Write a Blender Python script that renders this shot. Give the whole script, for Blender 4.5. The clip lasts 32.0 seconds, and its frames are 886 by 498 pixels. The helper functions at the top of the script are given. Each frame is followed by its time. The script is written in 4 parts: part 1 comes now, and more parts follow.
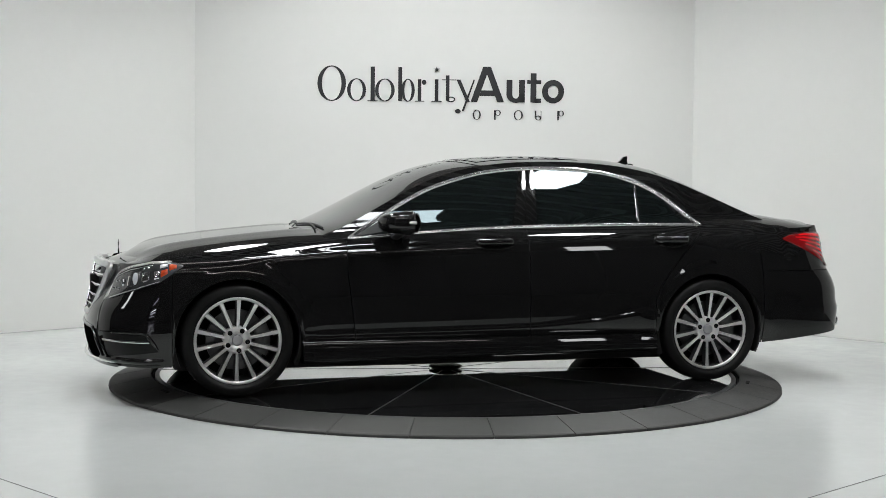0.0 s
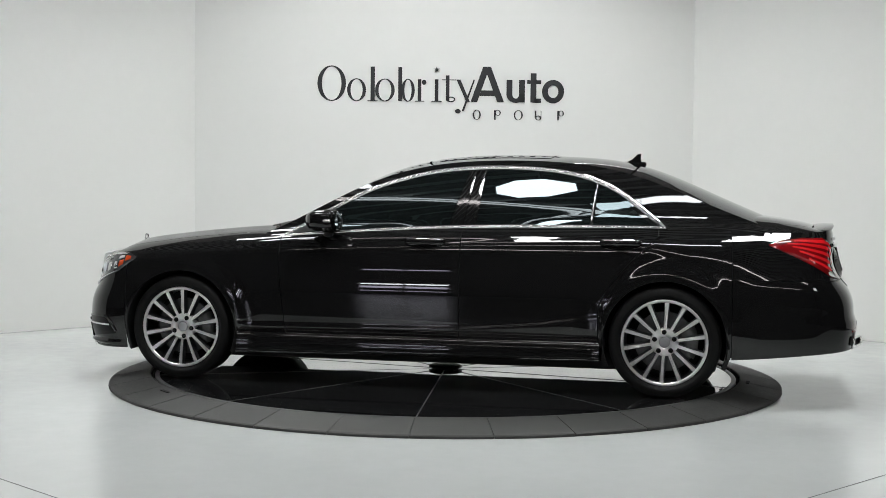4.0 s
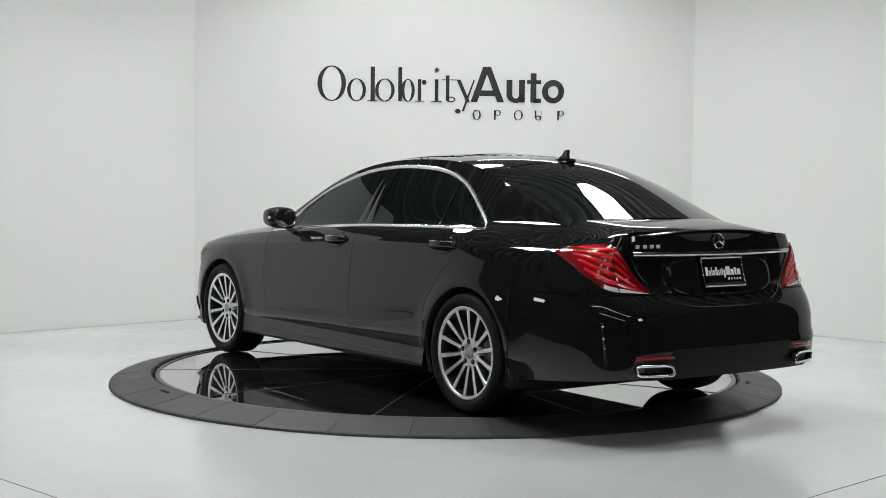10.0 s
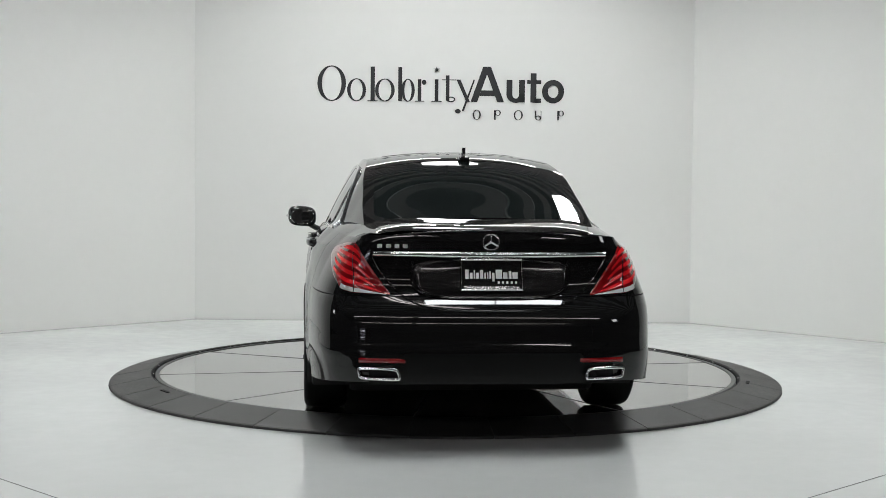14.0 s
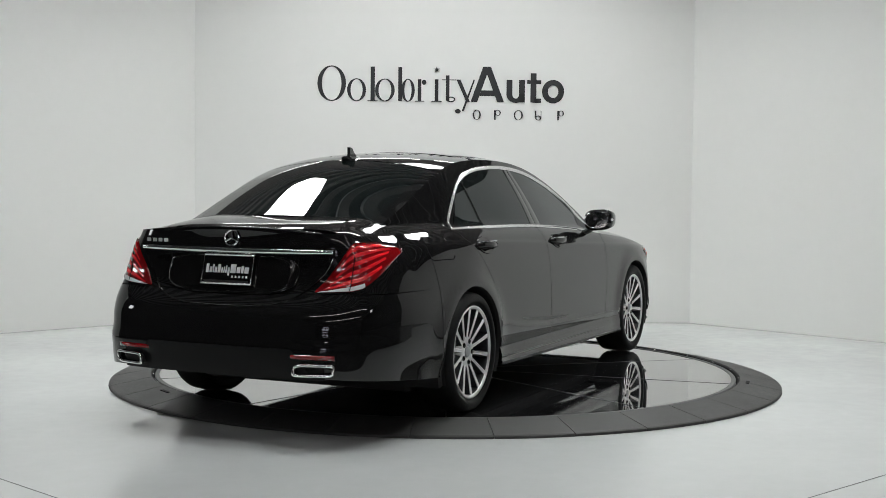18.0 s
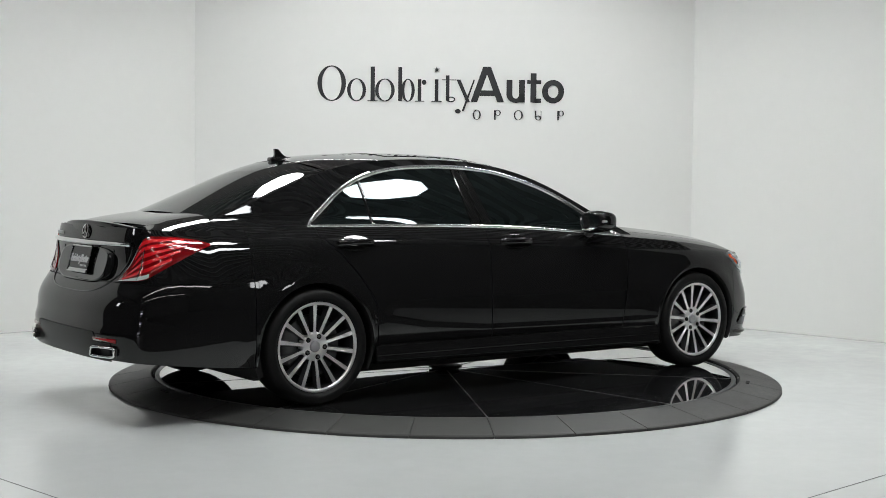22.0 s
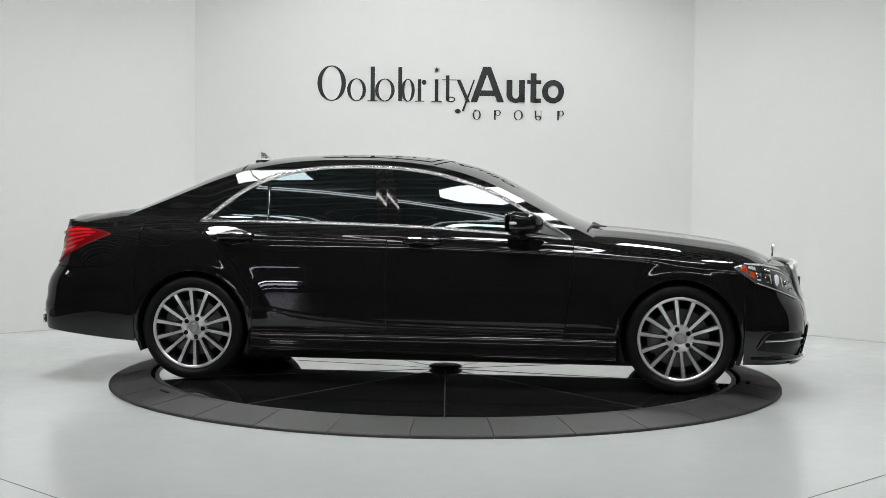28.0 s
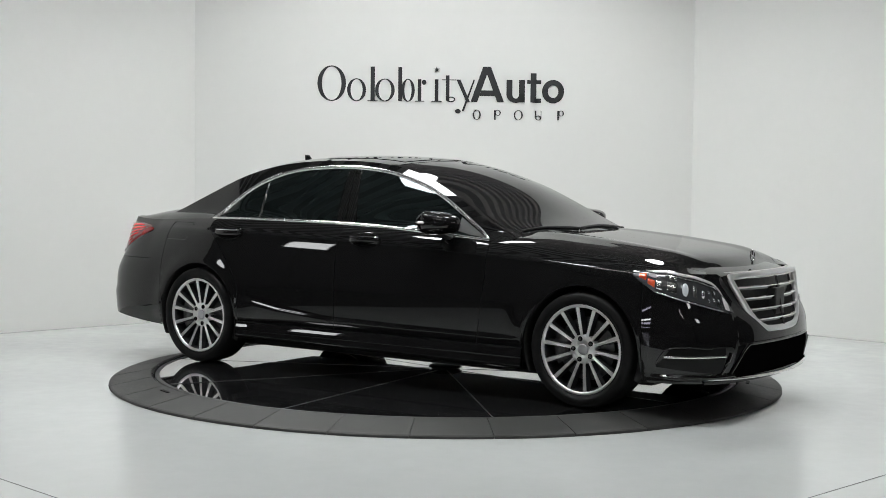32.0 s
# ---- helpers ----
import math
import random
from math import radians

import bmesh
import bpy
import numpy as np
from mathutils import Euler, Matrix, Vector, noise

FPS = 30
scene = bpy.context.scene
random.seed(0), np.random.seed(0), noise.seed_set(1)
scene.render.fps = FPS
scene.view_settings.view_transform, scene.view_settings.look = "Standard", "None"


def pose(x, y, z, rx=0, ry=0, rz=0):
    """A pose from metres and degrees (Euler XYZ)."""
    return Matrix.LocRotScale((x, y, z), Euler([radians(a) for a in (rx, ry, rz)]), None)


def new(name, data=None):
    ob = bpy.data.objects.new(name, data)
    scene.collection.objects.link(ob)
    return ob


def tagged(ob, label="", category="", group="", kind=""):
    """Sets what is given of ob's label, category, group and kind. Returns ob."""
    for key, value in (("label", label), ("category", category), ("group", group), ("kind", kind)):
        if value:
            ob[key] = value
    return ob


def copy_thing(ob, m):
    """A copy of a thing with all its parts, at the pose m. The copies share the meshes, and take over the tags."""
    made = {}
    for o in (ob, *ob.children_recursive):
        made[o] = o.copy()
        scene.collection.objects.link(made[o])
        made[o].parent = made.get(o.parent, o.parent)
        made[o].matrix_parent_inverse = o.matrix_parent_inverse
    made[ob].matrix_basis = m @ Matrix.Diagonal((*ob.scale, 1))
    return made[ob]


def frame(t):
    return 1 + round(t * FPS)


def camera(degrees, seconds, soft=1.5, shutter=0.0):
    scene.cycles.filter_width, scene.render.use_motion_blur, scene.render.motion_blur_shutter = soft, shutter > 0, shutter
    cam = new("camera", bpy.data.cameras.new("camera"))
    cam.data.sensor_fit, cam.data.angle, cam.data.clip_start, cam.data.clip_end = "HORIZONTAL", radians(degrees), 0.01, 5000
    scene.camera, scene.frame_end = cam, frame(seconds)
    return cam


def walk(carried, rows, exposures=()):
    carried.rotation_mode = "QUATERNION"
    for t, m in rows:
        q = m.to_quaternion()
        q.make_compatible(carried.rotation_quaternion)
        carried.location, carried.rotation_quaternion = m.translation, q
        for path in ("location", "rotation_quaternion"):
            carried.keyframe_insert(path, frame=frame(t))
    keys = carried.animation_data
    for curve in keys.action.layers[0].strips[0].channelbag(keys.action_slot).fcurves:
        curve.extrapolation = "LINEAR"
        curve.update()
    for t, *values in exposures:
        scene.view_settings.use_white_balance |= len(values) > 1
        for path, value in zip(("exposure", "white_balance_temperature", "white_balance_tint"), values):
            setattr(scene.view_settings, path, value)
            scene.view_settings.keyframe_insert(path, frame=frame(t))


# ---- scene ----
cam = camera(37.61, 32.0, soft=0.6)
EYE = Vector((0, -9.2202, 1.2906))
EYE_POSE = Matrix.Translation(EYE) @ Euler((radians(90 - 2.733), 0, radians(0.154))).to_matrix().to_4x4() @ pose(0, 0, 0, 0, 0, 0.538)
walk(cam, [(0, EYE_POSE), (32, EYE_POSE)],
     [(0, -0.05), (12.5, -0.05), (14, -0.14), (17, -0.18), (19, -0.20), (20.5, -0.16), (22, -0.05), (32, -0.05)])

# turntable: degrees of turn, second by second of the clip
TURN = [(0, 196.33), (2, 182.43), (4, 168.33), (6, 153.98), (8, 139.49), (10, 125.16), (12, 110.99), (14, 95.82),
        (16, 79.95), (18, 65.19), (20, 50.86), (22, 35.95), (24, 21.2), (26, 6.91), (28, -7.08), (30, -21.13), (32, -35.2)]
CAR_OFF = (0.0121, 0.0391)
FLOOR_Z = -0.057

# ---- light and exposure ----
world = bpy.data.worlds.new("world")
scene.world = world
world.use_nodes = True
world.node_tree.nodes["Background"].inputs[0].default_value = (0.02, 0.02, 0.022, 1)
world.node_tree.nodes["Background"].inputs[1].default_value = 0.3
scene.view_settings.exposure = 0.0
CEIL_Z = 6.2


# ---- materials ----
def material(name, color, rough=0.5, metal=0.0, coat=0.0, spec=0.5, ior=1.5, noise_scale=0, noise_amt=0.0, bump=0.0,
             bump_scale=200, bump_detail=4, tint=None, rough_amt=0.0, emission=None, strength=0.0, trans=0.0, detail_scale=None, alpha=1.0):
    m = bpy.data.materials.new(name)
    m.use_nodes = True
    nt = m.node_tree
    b = nt.nodes["Principled BSDF"]
    b.inputs["Base Color"].default_value = (*color, 1)
    b.inputs["Roughness"].default_value = rough
    b.inputs["Metallic"].default_value = metal
    b.inputs["Coat Weight"].default_value = coat
    b.inputs["Coat Roughness"].default_value = 0.015
    b.inputs["Specular IOR Level"].default_value = spec
    b.inputs["IOR"].default_value = ior
    if tint:
        b.inputs["Specular Tint"].default_value = (*tint, 1)
    b.inputs["Transmission Weight"].default_value = trans
    if emission:
        b.inputs["Emission Color"].default_value = (*emission, 1)
        b.inputs["Emission Strength"].default_value = strength
    if noise_amt or bump or rough_amt:
        tc = nt.nodes.new("ShaderNodeTexCoord")
    if noise_amt or rough_amt:
        n1 = nt.nodes.new("ShaderNodeTexNoise")
        n1.inputs["Scale"].default_value = noise_scale
        n1.inputs["Detail"].default_value = 6
        nt.links.new(tc.outputs["Object"], n1.inputs["Vector"])
        n2 = nt.nodes.new("ShaderNodeTexNoise")
        n2.inputs["Scale"].default_value = detail_scale or noise_scale * 14
        n2.inputs["Detail"].default_value = 3
        nt.links.new(tc.outputs["Object"], n2.inputs["Vector"])
        mix = nt.nodes.new("ShaderNodeMath")
        mix.operation = "MULTIPLY_ADD"
        mix.inputs[1].default_value = 0.35
        nt.links.new(n2.outputs["Fac"], mix.inputs[0])
        sc = nt.nodes.new("ShaderNodeMath")
        sc.operation = "MULTIPLY"
        sc.inputs[1].default_value = 0.65
        nt.links.new(n1.outputs["Fac"], sc.inputs[0])
        nt.links.new(sc.outputs[0], mix.inputs[2])
        if noise_amt:
            ramp = nt.nodes.new("ShaderNodeValToRGB")
            ramp.color_ramp.elements[0].position = 0.3
            ramp.color_ramp.elements[1].position = 0.7
            ramp.color_ramp.elements[0].color = (*[c * (1 - noise_amt) for c in color], 1)
            ramp.color_ramp.elements[1].color = (*[min(1, c * (1 + noise_amt)) for c in color], 1)
            nt.links.new(mix.outputs[0], ramp.inputs[0])
            nt.links.new(ramp.outputs[0], b.inputs["Base Color"])
        if rough_amt:
            mr = nt.nodes.new("ShaderNodeMapRange")
            mr.inputs["From Min"].default_value = 0.3
            mr.inputs["From Max"].default_value = 0.7
            mr.inputs["To Min"].default_value = max(0, rough - rough_amt)
            mr.inputs["To Max"].default_value = rough + rough_amt
            nt.links.new(mix.outputs[0], mr.inputs["Value"])
            nt.links.new(mr.outputs[0], b.inputs["Roughness"])
    if bump:
        nb = nt.nodes.new("ShaderNodeTexNoise")
        nb.inputs["Scale"].default_value = bump_scale
        nb.inputs["Detail"].default_value = bump_detail
        nt.links.new(tc.outputs["Object"], nb.inputs["Vector"])
        bp = nt.nodes.new("ShaderNodeBump")
        bp.inputs["Strength"].default_value = bump
        bp.inputs["Distance"].default_value = 0.01
        nt.links.new(nb.outputs["Fac"], bp.inputs["Height"])
        nt.links.new(bp.outputs["Normal"], b.inputs["Normal"])
    return m


M_WALL = material("white_wall_paint", (0.80, 0.80, 0.78), 0.6, noise_scale=0.8, noise_amt=0.015, bump=0.04, bump_scale=60)
M_FLOOR = material("epoxy_floor", (0.66, 0.68, 0.67), 0.16, noise_scale=0.7, noise_amt=0.02, rough_amt=0.05, bump=0.01, bump_scale=6)
M_FLOOR_OUT = material("hall_concrete", (0.05, 0.05, 0.05), 0.22, noise_scale=0.9, noise_amt=0.03, rough_amt=0.05)
M_JOINT = material("floor_joint", (0.16, 0.16, 0.16), 0.8)
M_RAMP = material("ramp_rubber", (0.045, 0.045, 0.043), 0.55, noise_scale=3, noise_amt=0.18, rough_amt=0.08, bump=0.12, bump_scale=260)
M_RAMP_GAP = material("ramp_gap", (0.01, 0.01, 0.01), 0.9)
M_DISC = material("polished_black_plate", (0.02, 0.02, 0.021), 0.03, ior=1.5, spec=1.0, coat=1.0, noise_scale=2.5, noise_amt=0.5, rough_amt=0.028, bump=0.05, bump_scale=2.2, bump_detail=1)
M_DISC_RIM = material("turntable_rim_steel", (0.10, 0.10, 0.10), 0.4, metal=0.8)
M_SEAM = material("seam_steel", (0.11, 0.11, 0.11), 0.35, metal=0.7)
M_PAINT = material("black_car_paint", (0.0080, 0.0080, 0.0082), 0.025, spec=0.55)
M_DARK = material("dark_underbody", (0.012, 0.012, 0.012), 0.75, noise_scale=8, noise_amt=0.3)
M_PLASTIC = material("black_plastic", (0.015, 0.015, 0.015), 0.42, bump=0.05, bump_scale=400)
# mesh black, taken darker to hold the shade of a deep opening
M_INTAKE = material("mesh_and_opening_black", (0.003, 0.003, 0.003), 0.9, spec=0.0)
M_GLOSSBLACK = material("gloss_black_trim", (0.006, 0.006, 0.006), 0.08, coat=0.6)
M_CHROME = material("chrome", (0.80, 0.80, 0.80), 0.07, metal=1.0)
M_BADGE = material("badge_silver", (0.75, 0.75, 0.75), 0.3, metal=0.35)
M_SATIN = material("satin_chrome", (0.72, 0.72, 0.71), 0.2, metal=1.0)
M_RIM = material("machined_alloy", (0.84, 0.83, 0.82), 0.28, metal=0.82, noise_scale=30, noise_amt=0.06)
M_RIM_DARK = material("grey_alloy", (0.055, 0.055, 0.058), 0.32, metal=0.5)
M_TYRE = material("tyre_rubber", (0.0045, 0.0045, 0.0045), 0.55, spec=0.22, noise_scale=20, noise_amt=0.25, bump=0.1, bump_scale=300)
M_BRAKE = material("brake_steel", (0.12, 0.12, 0.12), 0.38, metal=0.9, noise_scale=20, noise_amt=0.1)
M_CALIPER = material("caliper_grey", (0.16, 0.16, 0.16), 0.45, metal=0.4)
M_TINT = material("tinted_glass", (0.006, 0.008, 0.008), 0.015, coat=0.0, spec=0.6, ior=1.52)
M_SIDE_GLASS = material("tinted_side_glass", (0.006, 0.008, 0.008), 0.015, spec=0.36, ior=1.52, tint=(0.78, 0.95, 1.0))
M_SCREEN = material("windscreen_glass", (0.009, 0.0095, 0.010), 0.015, spec=0.5, ior=1.52)
M_RED = material("red_lamp_lens", (0.22, 0.003, 0.005), 0.05, coat=1.0)
M_RED_DEEP = material("bright_red_rib", (0.80, 0.010, 0.016), 0.18, coat=1.0)
M_LAMP_WHITE = material("clear_lamp_strip", (0.60, 0.58, 0.58), 0.1, coat=1.0)
M_AMBER = material("amber_lens", (0.60, 0.060, 0.012), 0.12, coat=1.0)
M_LAMP_DARK = material("lamp_housing", (0.085, 0.088, 0.092), 0.2, metal=0.5, coat=1.0)
M_LAMP_CHROME = material("lamp_reflector", (0.75, 0.76, 0.78), 0.12, metal=1.0)
M_PLATE_BLACK = material("plate_black", (0.006, 0.006, 0.006), 0.06)
M_WHITE = material("white_print", (0.75, 0.75, 0.75), 0.5)
M_BLACK_LETTER = material("black_letter", (0.012, 0.013, 0.015), 0.4)
M_CEIL = material("pale_ceiling_deck", (0.82, 0.84, 0.84), 0.6, noise_scale=1.5, noise_amt=0.15)
M_BEAM = material("ceiling_beam_steel", (0.10, 0.10, 0.10), 0.5, noise_scale=2, noise_amt=0.1)
M_HALL = material("hall_wall_dark", (0.05, 0.05, 0.052), 0.7, noise_scale=0.6, noise_amt=0.2)
M_TUBE = material("fluorescent_tube", (0.9, 0.9, 0.9), 0.5, emission=(1.0, 0.94, 0.93), strength=12)
# tubes of the added, unseen lamps that brighten the ceiling
M_TUBE_FILL = material("ceiling_fill_tube", (0.9, 0.9, 0.9), 0.5, emission=(1.0, 0.93, 0.91), strength=26)
M_SOFTBOX = material("softbox_cloth", (0.9, 0.9, 0.9), 0.6, emission=(0.965, 1.0, 0.995), strength=41)
M_SOFTBOX_LOW = material("dim_softbox_cloth", (0.9, 0.9, 0.9), 0.6, emission=(0.975, 1.0, 0.995), strength=50)
M_SOFTBOX_DIM = material("half_power_softbox_cloth", (0.9, 0.9, 0.9), 0.6, emission=(0.975, 1.0, 0.995), strength=9)
M_DAYPANE = material("daylit_pane", (0.8, 0.8, 0.8), 0.3, emission=(0.93, 0.98, 1.0), strength=24)
M_VIOLET_PANE = material("violet_daylit_pane", (0.8, 0.8, 0.8), 0.3, emission=(0.83, 0.80, 1.0), strength=7)
M_STAND_LIGHT = material("stand_light_cloth", (0.9, 0.9, 0.9), 0.6, emission=(0.97, 0.99, 1.0), strength=10)
M_CAP = material("hub_cap_grey", (0.45, 0.45, 0.46), 0.35, metal=0.7)
M_INSERT = material("satin_black_insert", (0.006, 0.006, 0.006), 0.3, spec=0.2)
M_TRIM = material("polished_window_trim", (0.86, 0.86, 0.86), 0.22, metal=0.9)
M_FRAME = material("brushed_chrome", (0.82, 0.82, 0.82), 0.30, metal=0.85)
# pale base colour carries the bright reflection in the projector lens
M_PROJECTOR = material("projector_lens_glint", (0.72, 0.74, 0.78), 0.08, coat=1.0)


# ---- mesh helpers ----
def part(name, bm, mat, parent=None, label="", smooth=False):
    me = bpy.data.meshes.new(name)
    bm.to_mesh(me)
    bm.free()
    me.materials.append(mat)
    if smooth:
        for p in me.polygons:
            p.use_smooth = True
    ob = new(name, me)
    if parent:
        ob.parent = parent
    if label:
        ob["label"] = label
    return ob


def share(name, src, parent, m):
    ob = new(name, src.data)
    ob.parent = parent
    ob.matrix_basis = m
    return ob


def box_bm(lo, hi, bevel=0.0, bm=None, m=None):
    bm = bm or bmesh.new()
    c = [(a + b) / 2 for a, b in zip(lo, hi)]
    s = [b - a for a, b in zip(lo, hi)]
    mat = Matrix.Translation(c) @ Matrix.Diagonal((*s, 1))
    r = bmesh.ops.create_cube(bm, size=1, matrix=(m @ mat) if m else mat)
    if bevel:
        edges = list({e for v in r["verts"] for e in v.link_edges})
        bmesh.ops.bevel(bm, geom=edges, offset=bevel, segments=2, affect="EDGES", profile=0.6)
    return bm


def grid_bm(rows, bm=None, flip=False, close=False):
    """rows: list of lists of points, all of one length."""
    bm = bm or bmesh.new()
    vs = [[bm.verts.new(p) for p in r] for r in rows]
    n = len(vs)
    for i in range(n if close else n - 1):
        a, b = vs[i], vs[(i + 1) % n]
        for j in range(len(a) - 1):
            q = (a[j], b[j], b[j + 1], a[j + 1])
            if flip:
                q = q[::-1]
            try:
                bm.faces.new(q)
            except ValueError:
                pass
    return bm


def lathe_bm(profile, seg=48, axis="Y", bm=None, close=False):
    """profile: (radius, height) pairs turned about the axis."""
    rows = []
    for i in range(seg):
        a = 2 * math.pi * i / seg
        ca, sa = math.cos(a), math.sin(a)
        if axis == "Y":
            rows.append([(r * ca, h, r * sa) for r, h in profile])
        else:
            rows.append([(r * ca, r * sa, h) for r, h in profile])
    bm = grid_bm(rows, bm, close=True, flip=(axis == "Y"))
    bmesh.ops.remove_doubles(bm, verts=bm.verts, dist=1e-5)
    bmesh.ops.recalc_face_normals(bm, faces=bm.faces)
    return bm


def tube_bm(points, radius, seg=8, closed=False, bm=None, flat=1.0):
    """A round or flattened bar along a line of points."""
    pts = [Vector(p) for p in points]
    rows = []
    n = len(pts)
    for i, p in enumerate(pts):
        a = pts[(i - 1) % n] if closed or i else p
        b = pts[(i + 1) % n] if closed or i < n - 1 else p
        t = (b - a).normalized()
        up = Vector((0, 0, 1)) if abs(t.z) < 0.9 else Vector((1, 0, 0))
        s = t.cross(up).normalized()
        u = s.cross(t)
        rows.append([p + s * (math.cos(k) * radius * flat) + u * (math.sin(k) * radius)
                     for k in [2 * math.pi * j / seg for j in range(seg + 1)]])
    bm = grid_bm(rows, bm, close=closed)
    bmesh.ops.remove_doubles(bm, verts=bm.verts, dist=1e-6)
    if not closed:
        ends = [e for e in bm.edges if e.is_boundary]
        bmesh.ops.holes_fill(bm, edges=ends, sides=0)
    bmesh.ops.recalc_face_normals(bm, faces=bm.faces)
    return bm


def prism_bm(outline, depth, axis="Y", bm=None):
    """A plate with the outline (a, b), extruded by depth: axis Y takes (x, z), axis Z takes (x, y), axis X takes (y, z)."""
    bm = bm or bmesh.new()

    def at(a, b, d):
        return {"Y": (a, d, b), "Z": (a, b, d), "X": (d, a, b)}[axis]
    lo = [bm.verts.new(at(a, b, 0)) for a, b in outline]
    hi = [bm.verts.new(at(a, b, depth)) for a, b in outline]
    faces = [bm.faces.new(lo), bm.faces.new(hi[::-1])]
    n = len(lo)
    for i in range(n):
        faces.append(bm.faces.new((lo[i], lo[(i + 1) % n], hi[(i + 1) % n], hi[i])))
    bmesh.ops.recalc_face_normals(bm, faces=faces)
    return bm


def interp(x, table):
    xs, ys = zip(*table)
    if xs[0] > xs[-1]:
        xs, ys = xs[::-1], ys[::-1]
    return float(np.interp(x, xs, ys))


_dense = {}


def smooth_interp(x, table, blur=None):
    """A soft curve through a table of (x, y)."""
    key = id(table)
    if key not in _dense:
        t = sorted(table)
        xs = np.linspace(t[0][0], t[-1][0], 500)
        ys = np.interp(xs, [a for a, _ in t], [b for _, b in t])
        gap = (t[-1][0] - t[0][0]) / (len(t) - 1)
        step = xs[1] - xs[0]
        sig = max(1.0, 0.42 * gap / step)
        n = int(3 * sig)
        k = np.exp(-0.5 * (np.arange(-n, n + 1) / sig)**2)
        left = 2 * ys[0] - ys[1:n + 1][::-1]
        right = 2 * ys[-1] - ys[-n - 1:-1][::-1]
        _dense[key] = (table, xs, np.convolve(np.concatenate([left, ys, right]), k / k.sum(), "valid"))
    _, xs, ys = _dense[key]
    return float(np.interp(x, xs, ys))


def relaxed(points, times):
    """The same line with its small wobbles drawn out; the ends stay."""
    a = np.array([tuple(p) for p in points])
    for _ in range(times):
        a[1:-1] = 0.5 * a[1:-1] + 0.25 * (a[:-2] + a[2:])
    return [Vector(p) for p in a]


def curve_through(ctrl, n):
    """n points along a Catmull-Rom line through control points."""
    c = [Vector(p) for p in ctrl]
    out = []
    k = len(c) - 1
    for i in range(n):
        f = i / (n - 1) * k
        j = min(int(f), k - 1)
        s = f - j
        p0, p1, p2, p3 = c[max(j - 1, 0)], c[j], c[j + 1], c[min(j + 2, k)]
        out.append(0.5 * ((2 * p1) + (p2 - p0) * s + (2 * p0 - 5 * p1 + 4 * p2 - p3) * s * s + (3 * p1 - p0 - 3 * p2 + p3) * s**3))
    return out


# ---- the studio ----
def structure(name, bm, mat, label, category, smooth=False):
    return tagged(part(name, bm, mat, None, "", smooth), label, category, "", "structure")


LC, RC = Vector((-2.516, 3.773)), Vector((2.456, 3.854))
WALL_TOP = 3.45


def wall(name, a, b, label, thick=0.2, mat=M_WALL, top=None):
    """A wall whose inner face runs from a to b on the floor, the room to the right of that way."""
    a, b = Vector(a), Vector(b)
    d = (b - a).normalized()
    out = Vector((-d.y, d.x)) * thick
    bm = prism_bm([a, b, b + out, a + out], (top or WALL_TOP) - FLOOR_Z, "Z")
    bmesh.ops.translate(bm, vec=(0, 0, FLOOR_Z), verts=bm.verts)
    return structure(name, bm, mat, label, "wall")


LEFT_END = LC + Vector((-1, -0.95)).normalized() * 6.3
RIGHT_END = RC + Vector((1, -1.05)).normalized() * 6.2
wall("wall_back", LC, RC, "white painted studio wall carrying the black lettering")
wall("wall_left_angled", LEFT_END, LC, "white painted studio wall set at an angle")
wall("wall_right_angled", RC, RIGHT_END, "white painted studio wall set at an angle")
wall("wall_hall_left", (-11, -18), (-11, 15.2), "dark wall of the hall", mat=M_HALL, top=CEIL_Z)
wall("wall_hall_right", (11, 15.2), (11, -18), "dark wall of the hall", mat=M_HALL, top=CEIL_Z)
wall("wall_hall_rear", (11, -18), (-11, -18), "dark wall at the far end of the hall", mat=M_HALL, top=CEIL_Z)
wall("wall_north", (-11, 15.2), (11, 15.2), "dark wall of the hall behind the white partitions", mat=M_HALL, top=CEIL_Z)

structure("floor", box_bm((-5.4, -3.85, FLOOR_Z - 0.3), (5.4, 15.4, FLOOR_Z)), M_FLOOR, "glossy pale grey epoxy floor with faint stains", "floor")
structure("floor_hall", box_bm((-11.2, -18.2, FLOOR_Z - 0.3), (11.2, -3.85, FLOOR_Z - 0.003)), M_FLOOR_OUT, "dark grey concrete floor of the hall", "floor")
for x0, x1 in ((-11.2, -5.4), (5.4, 11.2)):
    structure("floor_hall", box_bm((x0, -3.85, FLOOR_Z - 0.3), (x1, 15.4, FLOOR_Z - 0.003)), M_FLOOR_OUT, "dark grey concrete floor of the hall", "floor")
ceiling_bm = box_bm((-11.2, -18.2, CEIL_Z), (11.2, 15.4, CEIL_Z + 0.2))
deck_faces = len(ceiling_bm.faces)
for k in range(76):
    y = 14.9 - 0.44 * k
    box_bm((-11, y - 0.10, CEIL_Z - 0.22), (11, y + 0.10, CEIL_Z - 0.001), bm=ceiling_bm)
for i, f in enumerate(ceiling_bm.faces):
    f.material_index = 1 if i >= deck_faces else 0
ceiling = structure("ceiling", ceiling_bm, M_CEIL, "pale sheet ceiling of the hall between dark joists", "ceiling")
ceiling.data.materials.append(M_BEAM)


def joint(a, b, w=0.006):
    a, b = Vector(a), Vector(b)
    d = (b - a).normalized()
    n = Vector((-d.y, d.x)) * w / 2
    bm = prism_bm([a - n, b - n, b + n, a + n], 0.0015, "Z")
    bmesh.ops.translate(bm, vec=(0, 0, FLOOR_Z - 0.0002), verts=bm.verts)
    return bm


